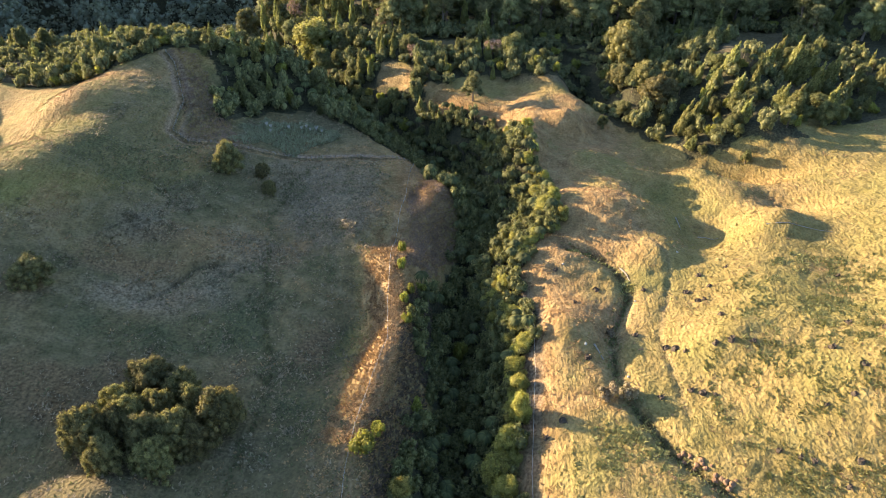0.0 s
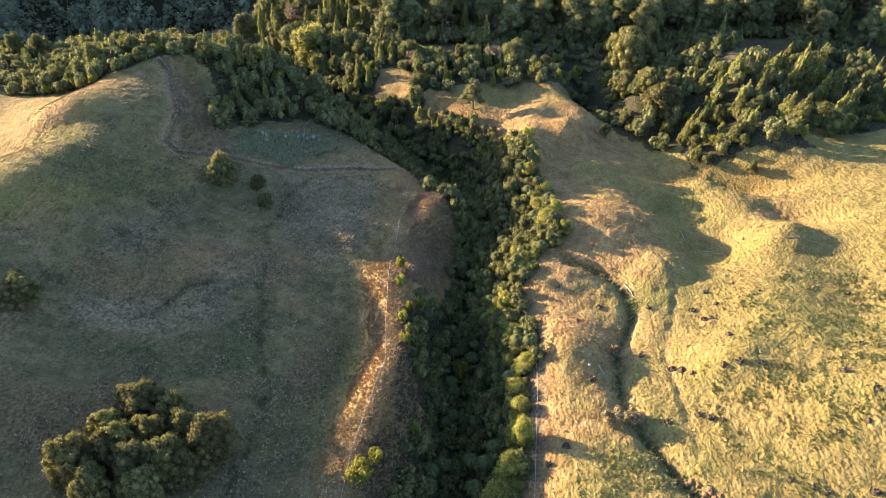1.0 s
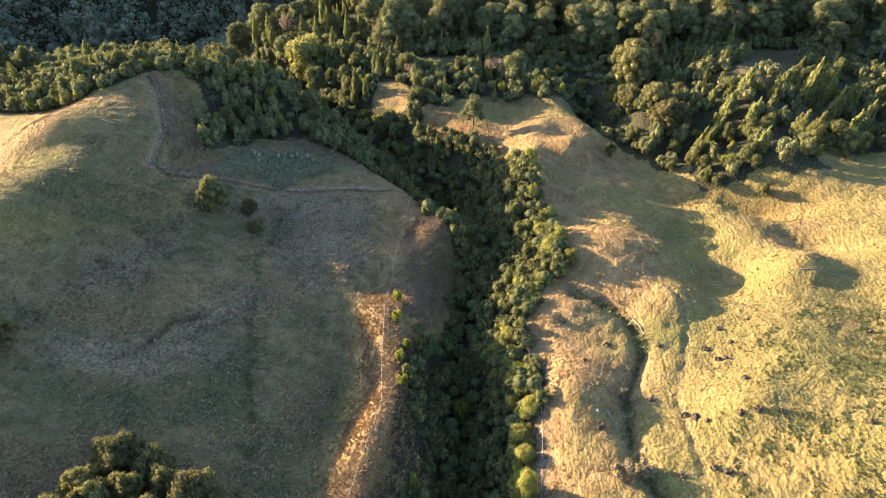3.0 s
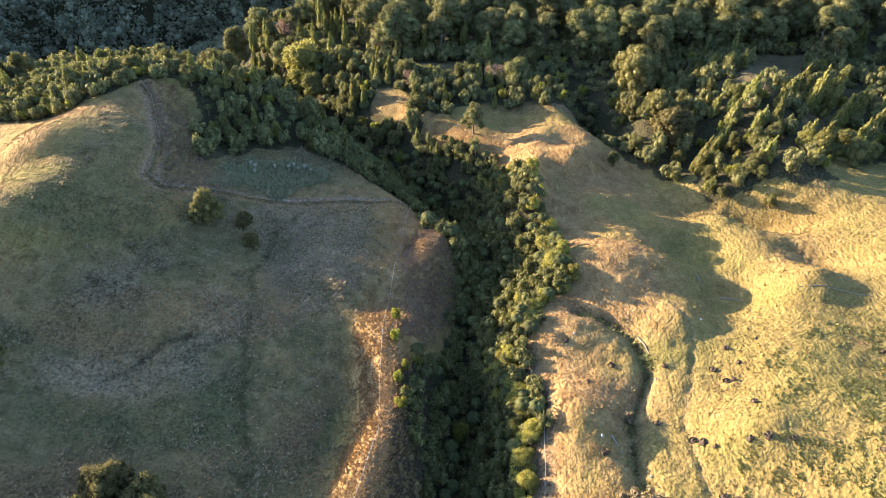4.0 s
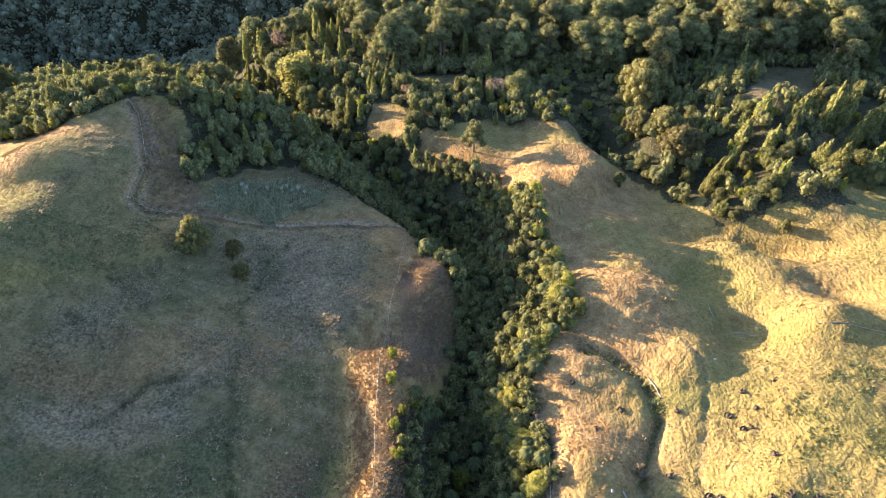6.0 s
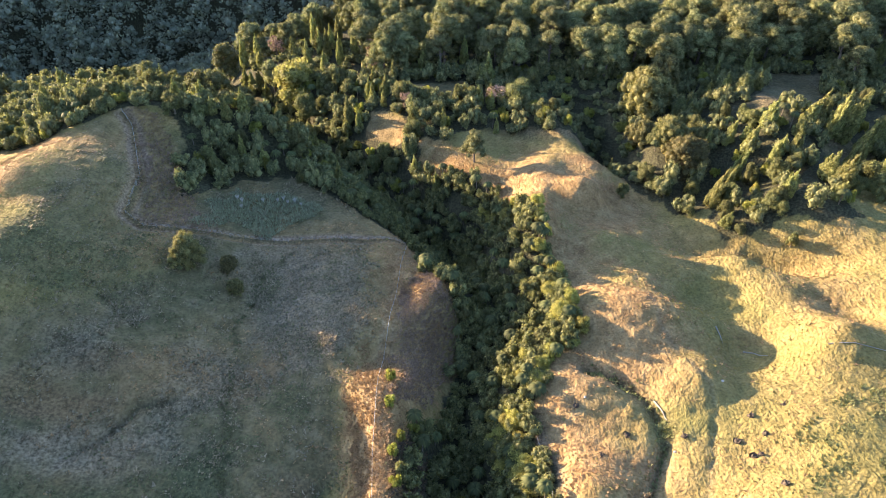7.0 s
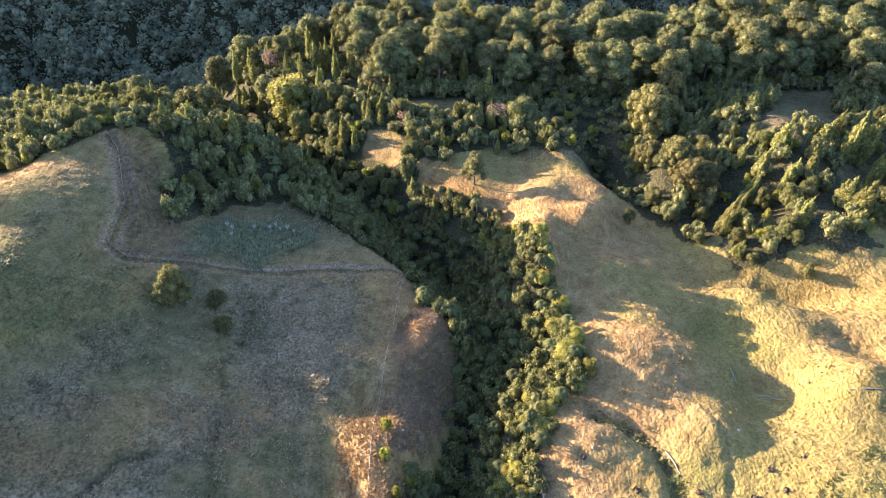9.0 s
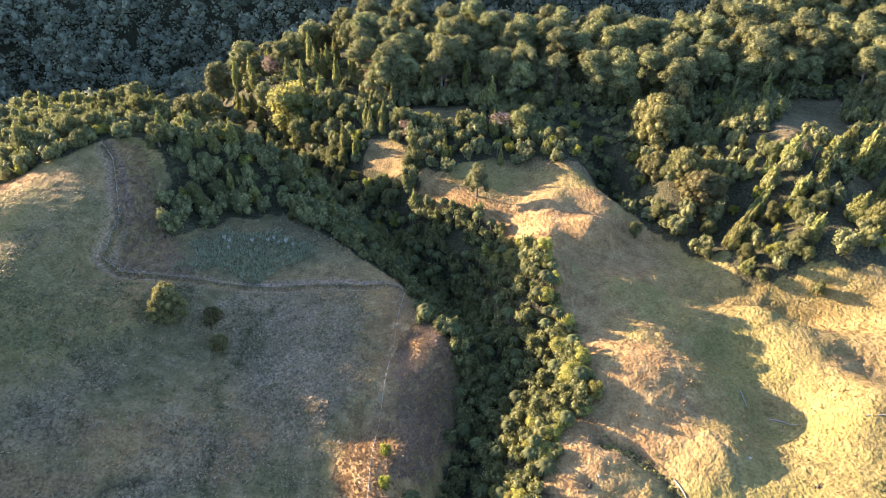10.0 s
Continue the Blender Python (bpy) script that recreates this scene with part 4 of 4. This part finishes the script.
# ---- tall wood ----
x, y = scatter_points(wr, (-130, 292), (215, 350), 7.6)
k = wooded(x, y) & (y + 0.1 * x > 296)
x, y = x[k], y[k]
thicket("undergrowth", "dark undergrowth beneath the tall wood", "bush", "under_bush", x, y, 1.3 + 0.6 * wr.random(len(x)), 0.6 + 0.4 * wr.random(len(x)), wr)
x, y = scatter_points(wr, (-130, 290), (215, 400), 10.8)
k = wooded(x, y) & (y + 0.1 * x > 300) & ((np.abs(x - 73) > 9) | (y > 285))
x, y = x[k], y[k]
near = y + 0.05 * np.abs(x - 40) < 385
for a, b in zip(x[near], y[near]):
    if pick.random() < (0.55 if a < -45 else 0.16):
        grow("conical", a, b, 4.5 + 2.5 * pick.random(), 10 + 6 * pick.random())
    else:
        k = pick.random()
        grow("forest", a, b, 10.0 + 7.5 * k, 12 + 10 * k + 2 * pick.random())
thicket("back_wood", "tall dense native forest along the rim", "woods", "mid_tree", x[~near], y[~near], 0.85 + 0.45 * wr.random((~near).sum()), 0.8 + 0.35 * wr.random((~near).sum()), wr)
x, y = scatter_points(wr, (-360, 290), (290, 545), 8.8)
k = wooded(x, y) & (((x < -130) & (y > 335)) | (y > 425) | (x > 215)) & (y > 285)
x, y = x[k], y[k]
wx, wy = scatter_points(wr, (-250, 226), (-130, 335), 6.0)
k = wooded(wx, wy)
wx, wy = wx[k], wy[k]
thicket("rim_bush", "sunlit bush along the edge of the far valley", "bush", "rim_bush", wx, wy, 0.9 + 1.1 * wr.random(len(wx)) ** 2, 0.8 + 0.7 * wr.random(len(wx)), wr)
for k in range(70):
    a, b = pick.uniform(-235, -68), pick.uniform(232, 330)
    if wooded(np.array([a]), np.array([b]))[0]:
        h = pick.uniform(6.0, 11.5)
        grow("conical" if k % 3 else "round", a, b, h * pick.uniform(0.58, 0.8), h)
thicket("far_woods", "far dark forest on the valley sides, leaves paled for haze", "woods", "far_tree", x, y, 1.1 + 0.5 * wr.random(len(x)), 0.75 + 0.4 * wr.random(len(x)), wr)


# ---- grass ----
def tussocks(name, words, x, y, size, height, blades, leaf, rng, spread=0.45):
    """Tufts of bent blades, one triangle a blade."""
    n = len(x)
    z = relief(x, y)
    a = rng.random((n, blades)) * 6.283
    r = size[:, None] * (0.15 + spread * rng.random((n, blades)))
    bx, by = x[:, None] + np.cos(a) * r, y[:, None] + np.sin(a) * r
    w = size[:, None] * (0.16 + 0.14 * rng.random((n, blades)))
    h = height[:, None] * (0.6 + 0.7 * rng.random((n, blades)))
    lean = size[:, None] * (0.25 + 0.5 * rng.random((n, blades)))
    V = np.empty((n, blades, 3, 3))
    V[..., 0, 0], V[..., 0, 1], V[..., 0, 2] = bx - np.sin(a) * w, by + np.cos(a) * w, z[:, None] - 0.06
    V[..., 1, 0], V[..., 1, 1], V[..., 1, 2] = bx + np.sin(a) * w, by - np.cos(a) * w, z[:, None] - 0.06
    V[..., 2, 0], V[..., 2, 1], V[..., 2, 2] = bx + np.cos(a) * lean, by + np.sin(a) * lean, z[:, None] + h
    ob = new(name, mesh(name, V.reshape(-1, 3), np.arange(n * blades * 3).reshape(-1, 3), LEAF[leaf]))
    return tagged(ob, words, "grass", kind="stuff")


gr = np.random.default_rng(9)
x, y = gr.uniform(-128, 140, 150000), 62 + 185 * gr.random(150000) ** 1.25
k = ~wooded(x, y)
x, y = x[k], y[k]
dry_share, shade_turf_share = cover(x, y)[0], cover(x, y)[3]
patchy = fbm(x / 6, y / 6, 41, 3) + 1.3 * fbm(x / 26, y / 26, 43, 2) + 0.5
k = (gr.random(len(x)) < (0.25 + 0.6 * patchy) * np.where((x < -15) & (y < 98), 0.5, 1.0)) & (cover(x, y)[1] < 0.35) & ((x < 22) | (gr.random(len(x)) < 0.45))
x, y, dry_share, shade_turf_share = x[k], y[k], dry_share[k], shade_turf_share[k]
is_dry = gr.random(len(x)) < dry_share * 1.1 - 0.15
on_shade_turf = ~is_dry & (gr.random(len(x)) < shade_turf_share)
pale, brown, damp = tones(x, y)
g = on_shade_turf & (gr.random(len(x)) < 0.12 + 0.9 * pale)
tussocks("shady_grass", "pale straw-grey tufts of the shaded paddock", x[g], y[g], 0.5 + 0.7 * gr.random(g.sum()), (0.12 + 0.26 * gr.random(g.sum())) * np.where(x[g] < -88, 0.5, 1.0), 6, "shade_turf", gr)
g = on_shade_turf & (gr.random(len(x)) < 0.15 + 0.7 * damp)
tussocks("damp_grass", "dark green tufts in the damp hollows of the paddock", x[g] + 0.4, y[g], 0.45 + 0.5 * gr.random(g.sum()), 0.1 + 0.2 * gr.random(g.sum()), 5, "damp", gr)
g = ~is_dry & ~on_shade_turf
tussocks("pasture_grass", "cropped green and straw-coloured pasture tufts", x[g], y[g], 0.45 + 0.45 * gr.random(g.sum()), (0.05 + 0.08 * gr.random(g.sum())) * np.where(x[g] < -88, 0.5, 1.0), 5, "grass", gr)
g = is_dry
tussocks("dry_grass", "rank dry golden-brown grass tufts", x[g], y[g], 0.5 + 0.5 * gr.random(g.sum()), (0.08 + 0.14 * gr.random(g.sum())) * np.where((x[g] > 20) | (x[g] < -88), 0.5, 1.0), 6, "dry", gr)
REED_BED = [(-64, 193), (-67, 206), (-60, 214), (-39, 215), (-34, 207), (-41, 200), (-54, 193)]
x, y = gr.uniform(-84, -30, 9000), gr.uniform(186, 218, 9000)
k = inside(x + 7 * fbm(x / 8, y / 8, 84, 3), y + 7 * fbm(x / 8, y / 8, 85, 3), REED_BED)
tussocks("reed_bed", "grey-green reeds in a damp hollow", x[k], y[k], 0.5 + 0.3 * gr.random(k.sum()), 0.3 + 0.5 * gr.random(k.sum()), 5, "reed", gr)
x, y = gr.uniform(-99, -58, 7000), gr.uniform(187, 240, 7000)
k = inside(x + 6 * fbm(x / 7, y / 7, 81, 2), y, SCRUB) & (gr.random(7000) < 0.7)
tussocks("dry_scrub", "brown dead bracken and rank grass outside the fence", x[k], y[k], 0.6 + 0.6 * gr.random(k.sum()), 0.1 + 0.16 * gr.random(k.sum()), 6, "scrub", gr)
x, y = gr.uniform(-14, 6, 7000), gr.uniform(132, 196, 7000)
k = inside(x + 5 * fbm(x / 7, y / 7, 82, 2), y, BRACKEN)
tussocks("bracken", "dark brown bracken on the steep gully bank", x[k], y[k], 0.5 + 0.5 * gr.random(k.sum()), 0.1 + 0.2 * gr.random(k.sum()), 6, "scrub", gr)
x, y = gr.uniform(-17, -2, 6000), gr.uniform(58, 132, 6000)
k = inside(x + 3 * fbm(x / 7, y / 7, 83, 2), y, LOW_BANK)
tussocks("bank_bracken", "dark brown bracken on the bank below the fence", x[k], y[k], 0.5 + 0.5 * gr.random(k.sum()), 0.15 + 0.25 * gr.random(k.sum()), 6, "bank", gr)
x, y = gr.uniform(-30, -4, 9000), gr.uniform(78, 152, 9000)
fx, fy = [p[0] for p in FENCE_LEFT], [p[1] for p in FENCE_LEFT]
off = x - np.interp(y, fy, fx) + 2.5 * fbm(x / 6, y / 6, 86, 3)
k = (off > -6.0 + 4.5 * np.clip((128 - y) / 20, 0, 1) * np.clip((y - 104) / 8, 0, 1)) & (off < 5.0) & (gr.random(9000) < 0.6 * np.clip((150 - y) / 9, 0, 1)) & ~wooded(x, y)
tussocks("brow_bracken", "rusty dead bracken and rank grass on the brow", x[k], y[k], 0.5 + 0.6 * gr.random(k.sum()), 0.1 + 0.22 * gr.random(k.sum()), 7, "rust", gr)
# rushes along the drain
u = gr.random(900)
sx, sy = np.array([p[0] for p in SWALE], float), np.array([p[1] for p in SWALE], float)
y = 66 + 120 * u
x = np.interp(y, sy, sx) + 1.4 * fbm(y / 5, y * 0, 33, 2) + gr.normal(size=900) * 0.5
tussocks("rushes", "tufted rushes along the shallow drain", x[:300], y[:300], 0.4 + 0.5 * gr.random(300), 0.2 + 0.3 * gr.random(300), 7, "damp", gr)
cx, cy = np.array([p[0] for p in CREEK], float), np.array([p[1] for p in CREEK], float)
u = gr.random(420) * (len(CREEK) - 1)
x = np.interp(u, range(len(CREEK)), cx) + gr.normal(size=420) * 0.9
y = np.interp(u, range(len(CREEK)), cy) + gr.normal(size=420) * 0.9
tussocks("creek_rushes", "dark rushes and rank tufts along the small creek", x, y, 0.5 + 0.5 * gr.random(420), 0.2 + 0.4 * gr.random(420), 7, "weed", gr)
WEEDS = [(68, 121), (84, 132), (112, 128), (104, 92), (92, 64), (62, 64), (52, 78), (54, 96), (64, 106)]
x, y = gr.uniform(22, 112, 15000), gr.uniform(64, 134, 15000)
k = (inside(x, y, WEEDS) | inside(x, y, [(25, 84), (37, 86), (43, 78), (44, 66), (24, 66)])) & (gr.random(15000) < 0.3 + 2.4 * fbm(x / 4, y / 4, 51, 3))
tussocks("pasture_weeds", "low green weeds scattered through the sunny pasture", x[k], y[k], 0.5 + 0.6 * gr.random(k.sum()), 0.12 + 0.25 * gr.random(k.sum()), 8, "weed", gr)


# ---- pampas plumes ----
def pampas(px, py, s, r):
    z = float(broad(np.array([float(px)]), np.array([float(py)]))[0])
    ob = new("pampas_grass")
    ob.matrix_basis = Matrix.Translation((px, py, z))
    tagged(ob, "pale feathery pampas grass clump in the reed bed", "pampas", "pampas clumps")
    n = 26
    a = np.array([r.random() * 6.28 for _ in range(n)])
    V = np.empty((n, 3, 3))
    for i in range(n):
        c, q = math.cos(a[i]), math.sin(a[i])
        V[i] = [(-q * 0.12, c * 0.12, -0.1), (q * 0.12, -c * 0.12, -0.1), (c * 1.2 * s, q * 1.2 * s, 1.0 * s)]
    part("leaves", mesh("leaves", V.reshape(-1, 3), np.arange(3 * n).reshape(-1, 3), LEAF["reed"]), ob)
    for k in range(7):
        c, q = math.cos(k * 0.9), math.sin(k * 0.9)
        u = np.linspace(0, 1, 5)
        path = np.stack([c * 0.7 * u * s, q * 0.7 * u * s, (0.6 + 2.0 * u) * s], -1)
        part("plume", mesh("plume", *tube(path, np.array([0.02, 0.03, 0.12, 0.14, 0.03]) * s, 5), PLUME, True), ob, "cream seed plume")


PLUME = plain("seed_plume", (0.34, 0.31, 0.26), (0.62, 0.58, 0.50), 8.0)
for a in [(-59, 209), (-57.5, 208), (-52, 210), (-48, 211), (-46.5, 212), (-45, 210.5), (-43, 211), (-41, 210), (-57, 205), (-35, 218)]:
    pampas(*a, 0.55 + 0.3 * pick.random(), pick)


# ---- stumps in place of cattle, logs, stones ----
def at_ground(px, py):
    return float(relief(np.array([float(px)]), np.array([float(py)]))[0])


# stumps stand in for the dark cattle-like shapes on the pasture
def stump(px, py, r):
    h, w = 0.5 + 0.5 * r.random(), 0.36 + 0.26 * r.random()
    u = np.array([0, 0.1, 0.4, 0.8, 1.0])
    path = np.stack([0.25 * u * (r.random() - 0.5) + 0.03 * np.sin(u * 9), 0.25 * u * (r.random() - 0.5), u * h - 0.2], -1)
    v, f = tube(path, w * np.array([1.7, 1.25, 0.95, 0.9, 0.75]), 9)
    v = v + np.array([[0.05 * math.sin(7 * p[1] + 3 * p[2]), 0.05 * math.sin(9 * p[0]), 0.14 * math.sin(11 * p[0] + 7 * p[1]) * (p[2] > h * 0.6)] for p in v])
    cap = np.concatenate([v, [path[-1] - np.array([0, 0, 0.12])]])
    n = len(v)
    f = np.concatenate([f, [(n - 9 + k, n - 9 + (k + 1) % 9, n, n) for k in range(9)]])
    f = np.array([[a, b, c, d] for a, b, c, d in f])
    bm = bmesh.new()
    vs = [bm.verts.new(p) for p in cap]
    for q in f:
        ids = list(dict.fromkeys(q.tolist()))
        bm.faces.new([vs[i] for i in ids])
    spur = bmesh.ops.create_cone(bm, cap_ends=True, segments=6, radius1=w * 0.5, radius2=w * 0.15, depth=1.3)
    bmesh.ops.transform(bm, matrix=Matrix.Translation((0.45, 0.2, 0.12)) @ Matrix.Rotation(1.35, 4, "Y"), verts=spur["verts"])
    me = bpy.data.meshes.new("stump")
    bm.to_mesh(me)
    bm.free()
    me.materials.append(CHAR)
    ob = new("stump", me)
    ob.matrix_basis = Matrix.Translation((px, py, at_ground(px, py))) @ Matrix.Rotation(r.random() * 6.28, 4, "Z")
    return tagged(ob, "dark stump with a fallen spur, standing in for cattle on the grass", "stump", "stumps on the pasture")


STUMPS = [(62, 127), (63, 122), (57.5, 121), (59, 117), (60.3, 117.2), (69, 129), (61, 109), (48.5, 103), (50, 102), (51.5, 100.5), (57, 100), (60, 100), (64, 99), (61, 74), (64, 72), (66, 71), (73, 70), (70, 66), (76, 82), (80, 88), (71, 81), (92, 122), (84, 102), (89, 98), (77, 94), (52, 89), (54, 88), (50, 90)]
STUMPS += [(31, 119), (28, 131), (37, 124), (31, 101), (20.5, 82), (24, 85), (44, 89), (43, 108), (48, 123)]
for a in STUMPS:
    stump(*a, pick)


def log(x0, y0, x1, y1, w, words):
    u = np.linspace(0, 1, 7)
    xs, ys = x0 + (x1 - x0) * u, y0 + (y1 - y0) * u + 0.3 * np.sin(u * 4)
    zs = relief(xs, ys) + w * 0.7
    ob = new("fallen_log", mesh("fallen_log", *tube(np.stack([xs, ys, zs], -1), w * (1.1 - 0.6 * u), 8), POST, True))
    return tagged(ob, words, "log", "fallen logs")


for a in [(69, 149, 73.5, 147, 0.16), (64, 155, 64.6, 151, 0.16), (83, 143.5, 99, 141, 0.12), (44.5, 133, 46, 128, 0.2), (33, 104.5, 34.5, 101, 0.2)]:
    log(*a, "bleached fallen trunk lying on the pasture")


def rock(name, px, py, s, mat, words, cat, r):
    bm = bmesh.new()
    bmesh.ops.create_icosphere(bm, subdivisions=2, radius=0.5)
    off = r.random() * 50
    for v in bm.verts:
        k = 1 + 0.35 * noise.noise(v.co * 2.2 + Vector((off, 0, 0))) + 0.15 * noise.noise(v.co * 6 + Vector((0, off, 0)))
        v.co = Vector((v.co.x * k * (0.8 + 0.4 * ((off * 7) % 1)), v.co.y * k, v.co.z * k * 0.75))
    me = bpy.data.meshes.new(name)
    bm.to_mesh(me)
    bm.free()
    me.materials.append(mat)
    ob = new(name, me)
    ob.matrix_basis = Matrix.Translation((px, py, at_ground(px, py) + 0.12 * s)) @ Matrix.Rotation(r.random() * 6.28, 4, "Z") @ Matrix.Diagonal((s, s, s, 1))
    return tagged(ob, words, cat, name.replace("_", " ") + "s")


for k in range(22):
    u = k / 21
    rock("clay_boulder", 44.6 + 7.5 * u + pick.uniform(-0.9, 0.9), 76.5 - 8.5 * u + pick.uniform(-0.9, 0.9), pick.uniform(0.5, 1.3), CLAY, "brown clay boulder slumped along the creek bank", "boulder", pick)
for a in [(59, 136, 0.6), (31, 104, 0.65), (39, 96, 0.6), (45.5, 120, 0.6), (30, 133, 0.5)]:
    rock("pale_stone", *a, STONE, "pale weathered stone lying on the grass", "stone", pick)


# ---- fences ----
def fence(line, gap, words):
    ob = new("fence")
    tagged(ob, words, "fence", "wire fences")
    pts = [np.array(p, float) for p in line]
    run = []
    for a, b in zip(pts[:-1], pts[1:]):
        n = max(1, int(round(np.linalg.norm(b - a) / gap)))
        run += [a + (b - a) * k / n for k in range(n)]
    run.append(pts[-1])
    tops = []
    base = np.array([[0, 0, -0.3], [0, 0, 0.4], [0, 0, 0.9], [0.01, 0, 1.15]])
    me = mesh("post", *tube(base, [0.09, 0.085, 0.08, 0.05], 7), POST)
    for p in run:
        z = at_ground(*p)
        q = part("post", me, ob)
        q.matrix_basis = Matrix.Translation((p[0], p[1], z)) @ Matrix.Rotation(pick.uniform(-0.06, 0.06), 4, "X")
        tops.append((p[0], p[1], z))
    tops = np.array(tops)
    for h in (0.35, 0.65, 0.95):
        part("wire", mesh("wire", *tube(tops + np.array([0, 0, h]), np.full(len(tops), 0.012), 4), WIRE), ob, "thin steel wire")
    return ob


fence(FENCE_LEFT, 3.5, "post and wire fence along the gully brow")
fence(FENCE_BACK, 3.5, "post and wire fence across the back of the paddock")
fence(FENCE_RIGHT, 3.5, "post and wire fence beside the gully track")

# ---- stream in the far valley ----
wm, wt, wb = material("stream_water", 0.12)
wc = ramp(wt, grain(wt, 0.5, 4), [(0.35, (0.03, 0.045, 0.05)), (0.7, (0.10, 0.13, 0.14))])
wt.links.new(wc, wb.inputs["Base Color"])
bump(wt, wb, grain(wt, 2.0, 3), 0.3, 0.05)
FOAM = plain("white_water", (0.55, 0.58, 0.60), (0.88, 0.9, 0.9), 1.5, 0.6)


def ribbon(name, line, width, mat, lift):
    p = np.array(line, float)
    t = np.gradient(p, axis=0)
    t /= np.linalg.norm(t, axis=1)[:, None]
    side = np.stack([-t[:, 1], t[:, 0]], -1) * width / 2
    l, r = p - side, p + side
    z = relief(p[:, 0], p[:, 1]) + lift
    v = np.concatenate([np.column_stack([l, z]), np.column_stack([r, z])])
    n = len(p)
    f = np.array([(i, i + 1, n + i + 1, n + i) for i in range(n - 1)])
    return mesh(name, v, f, mat, True)


water = new("water", ribbon("water", [(-206, 390), (-212, 396), (-219, 401), (-228, 405), (-240, 409), (-255, 413)], 9, wm, 0.5))
tagged(water, "dark stream pool in the far valley", "stream", kind="structure")
part("white_water", ribbon("white_water", [(-205, 402), (-207, 397), (-210, 393), (-212, 390)], 3.2, FOAM, 1.1), water, "white rapid")
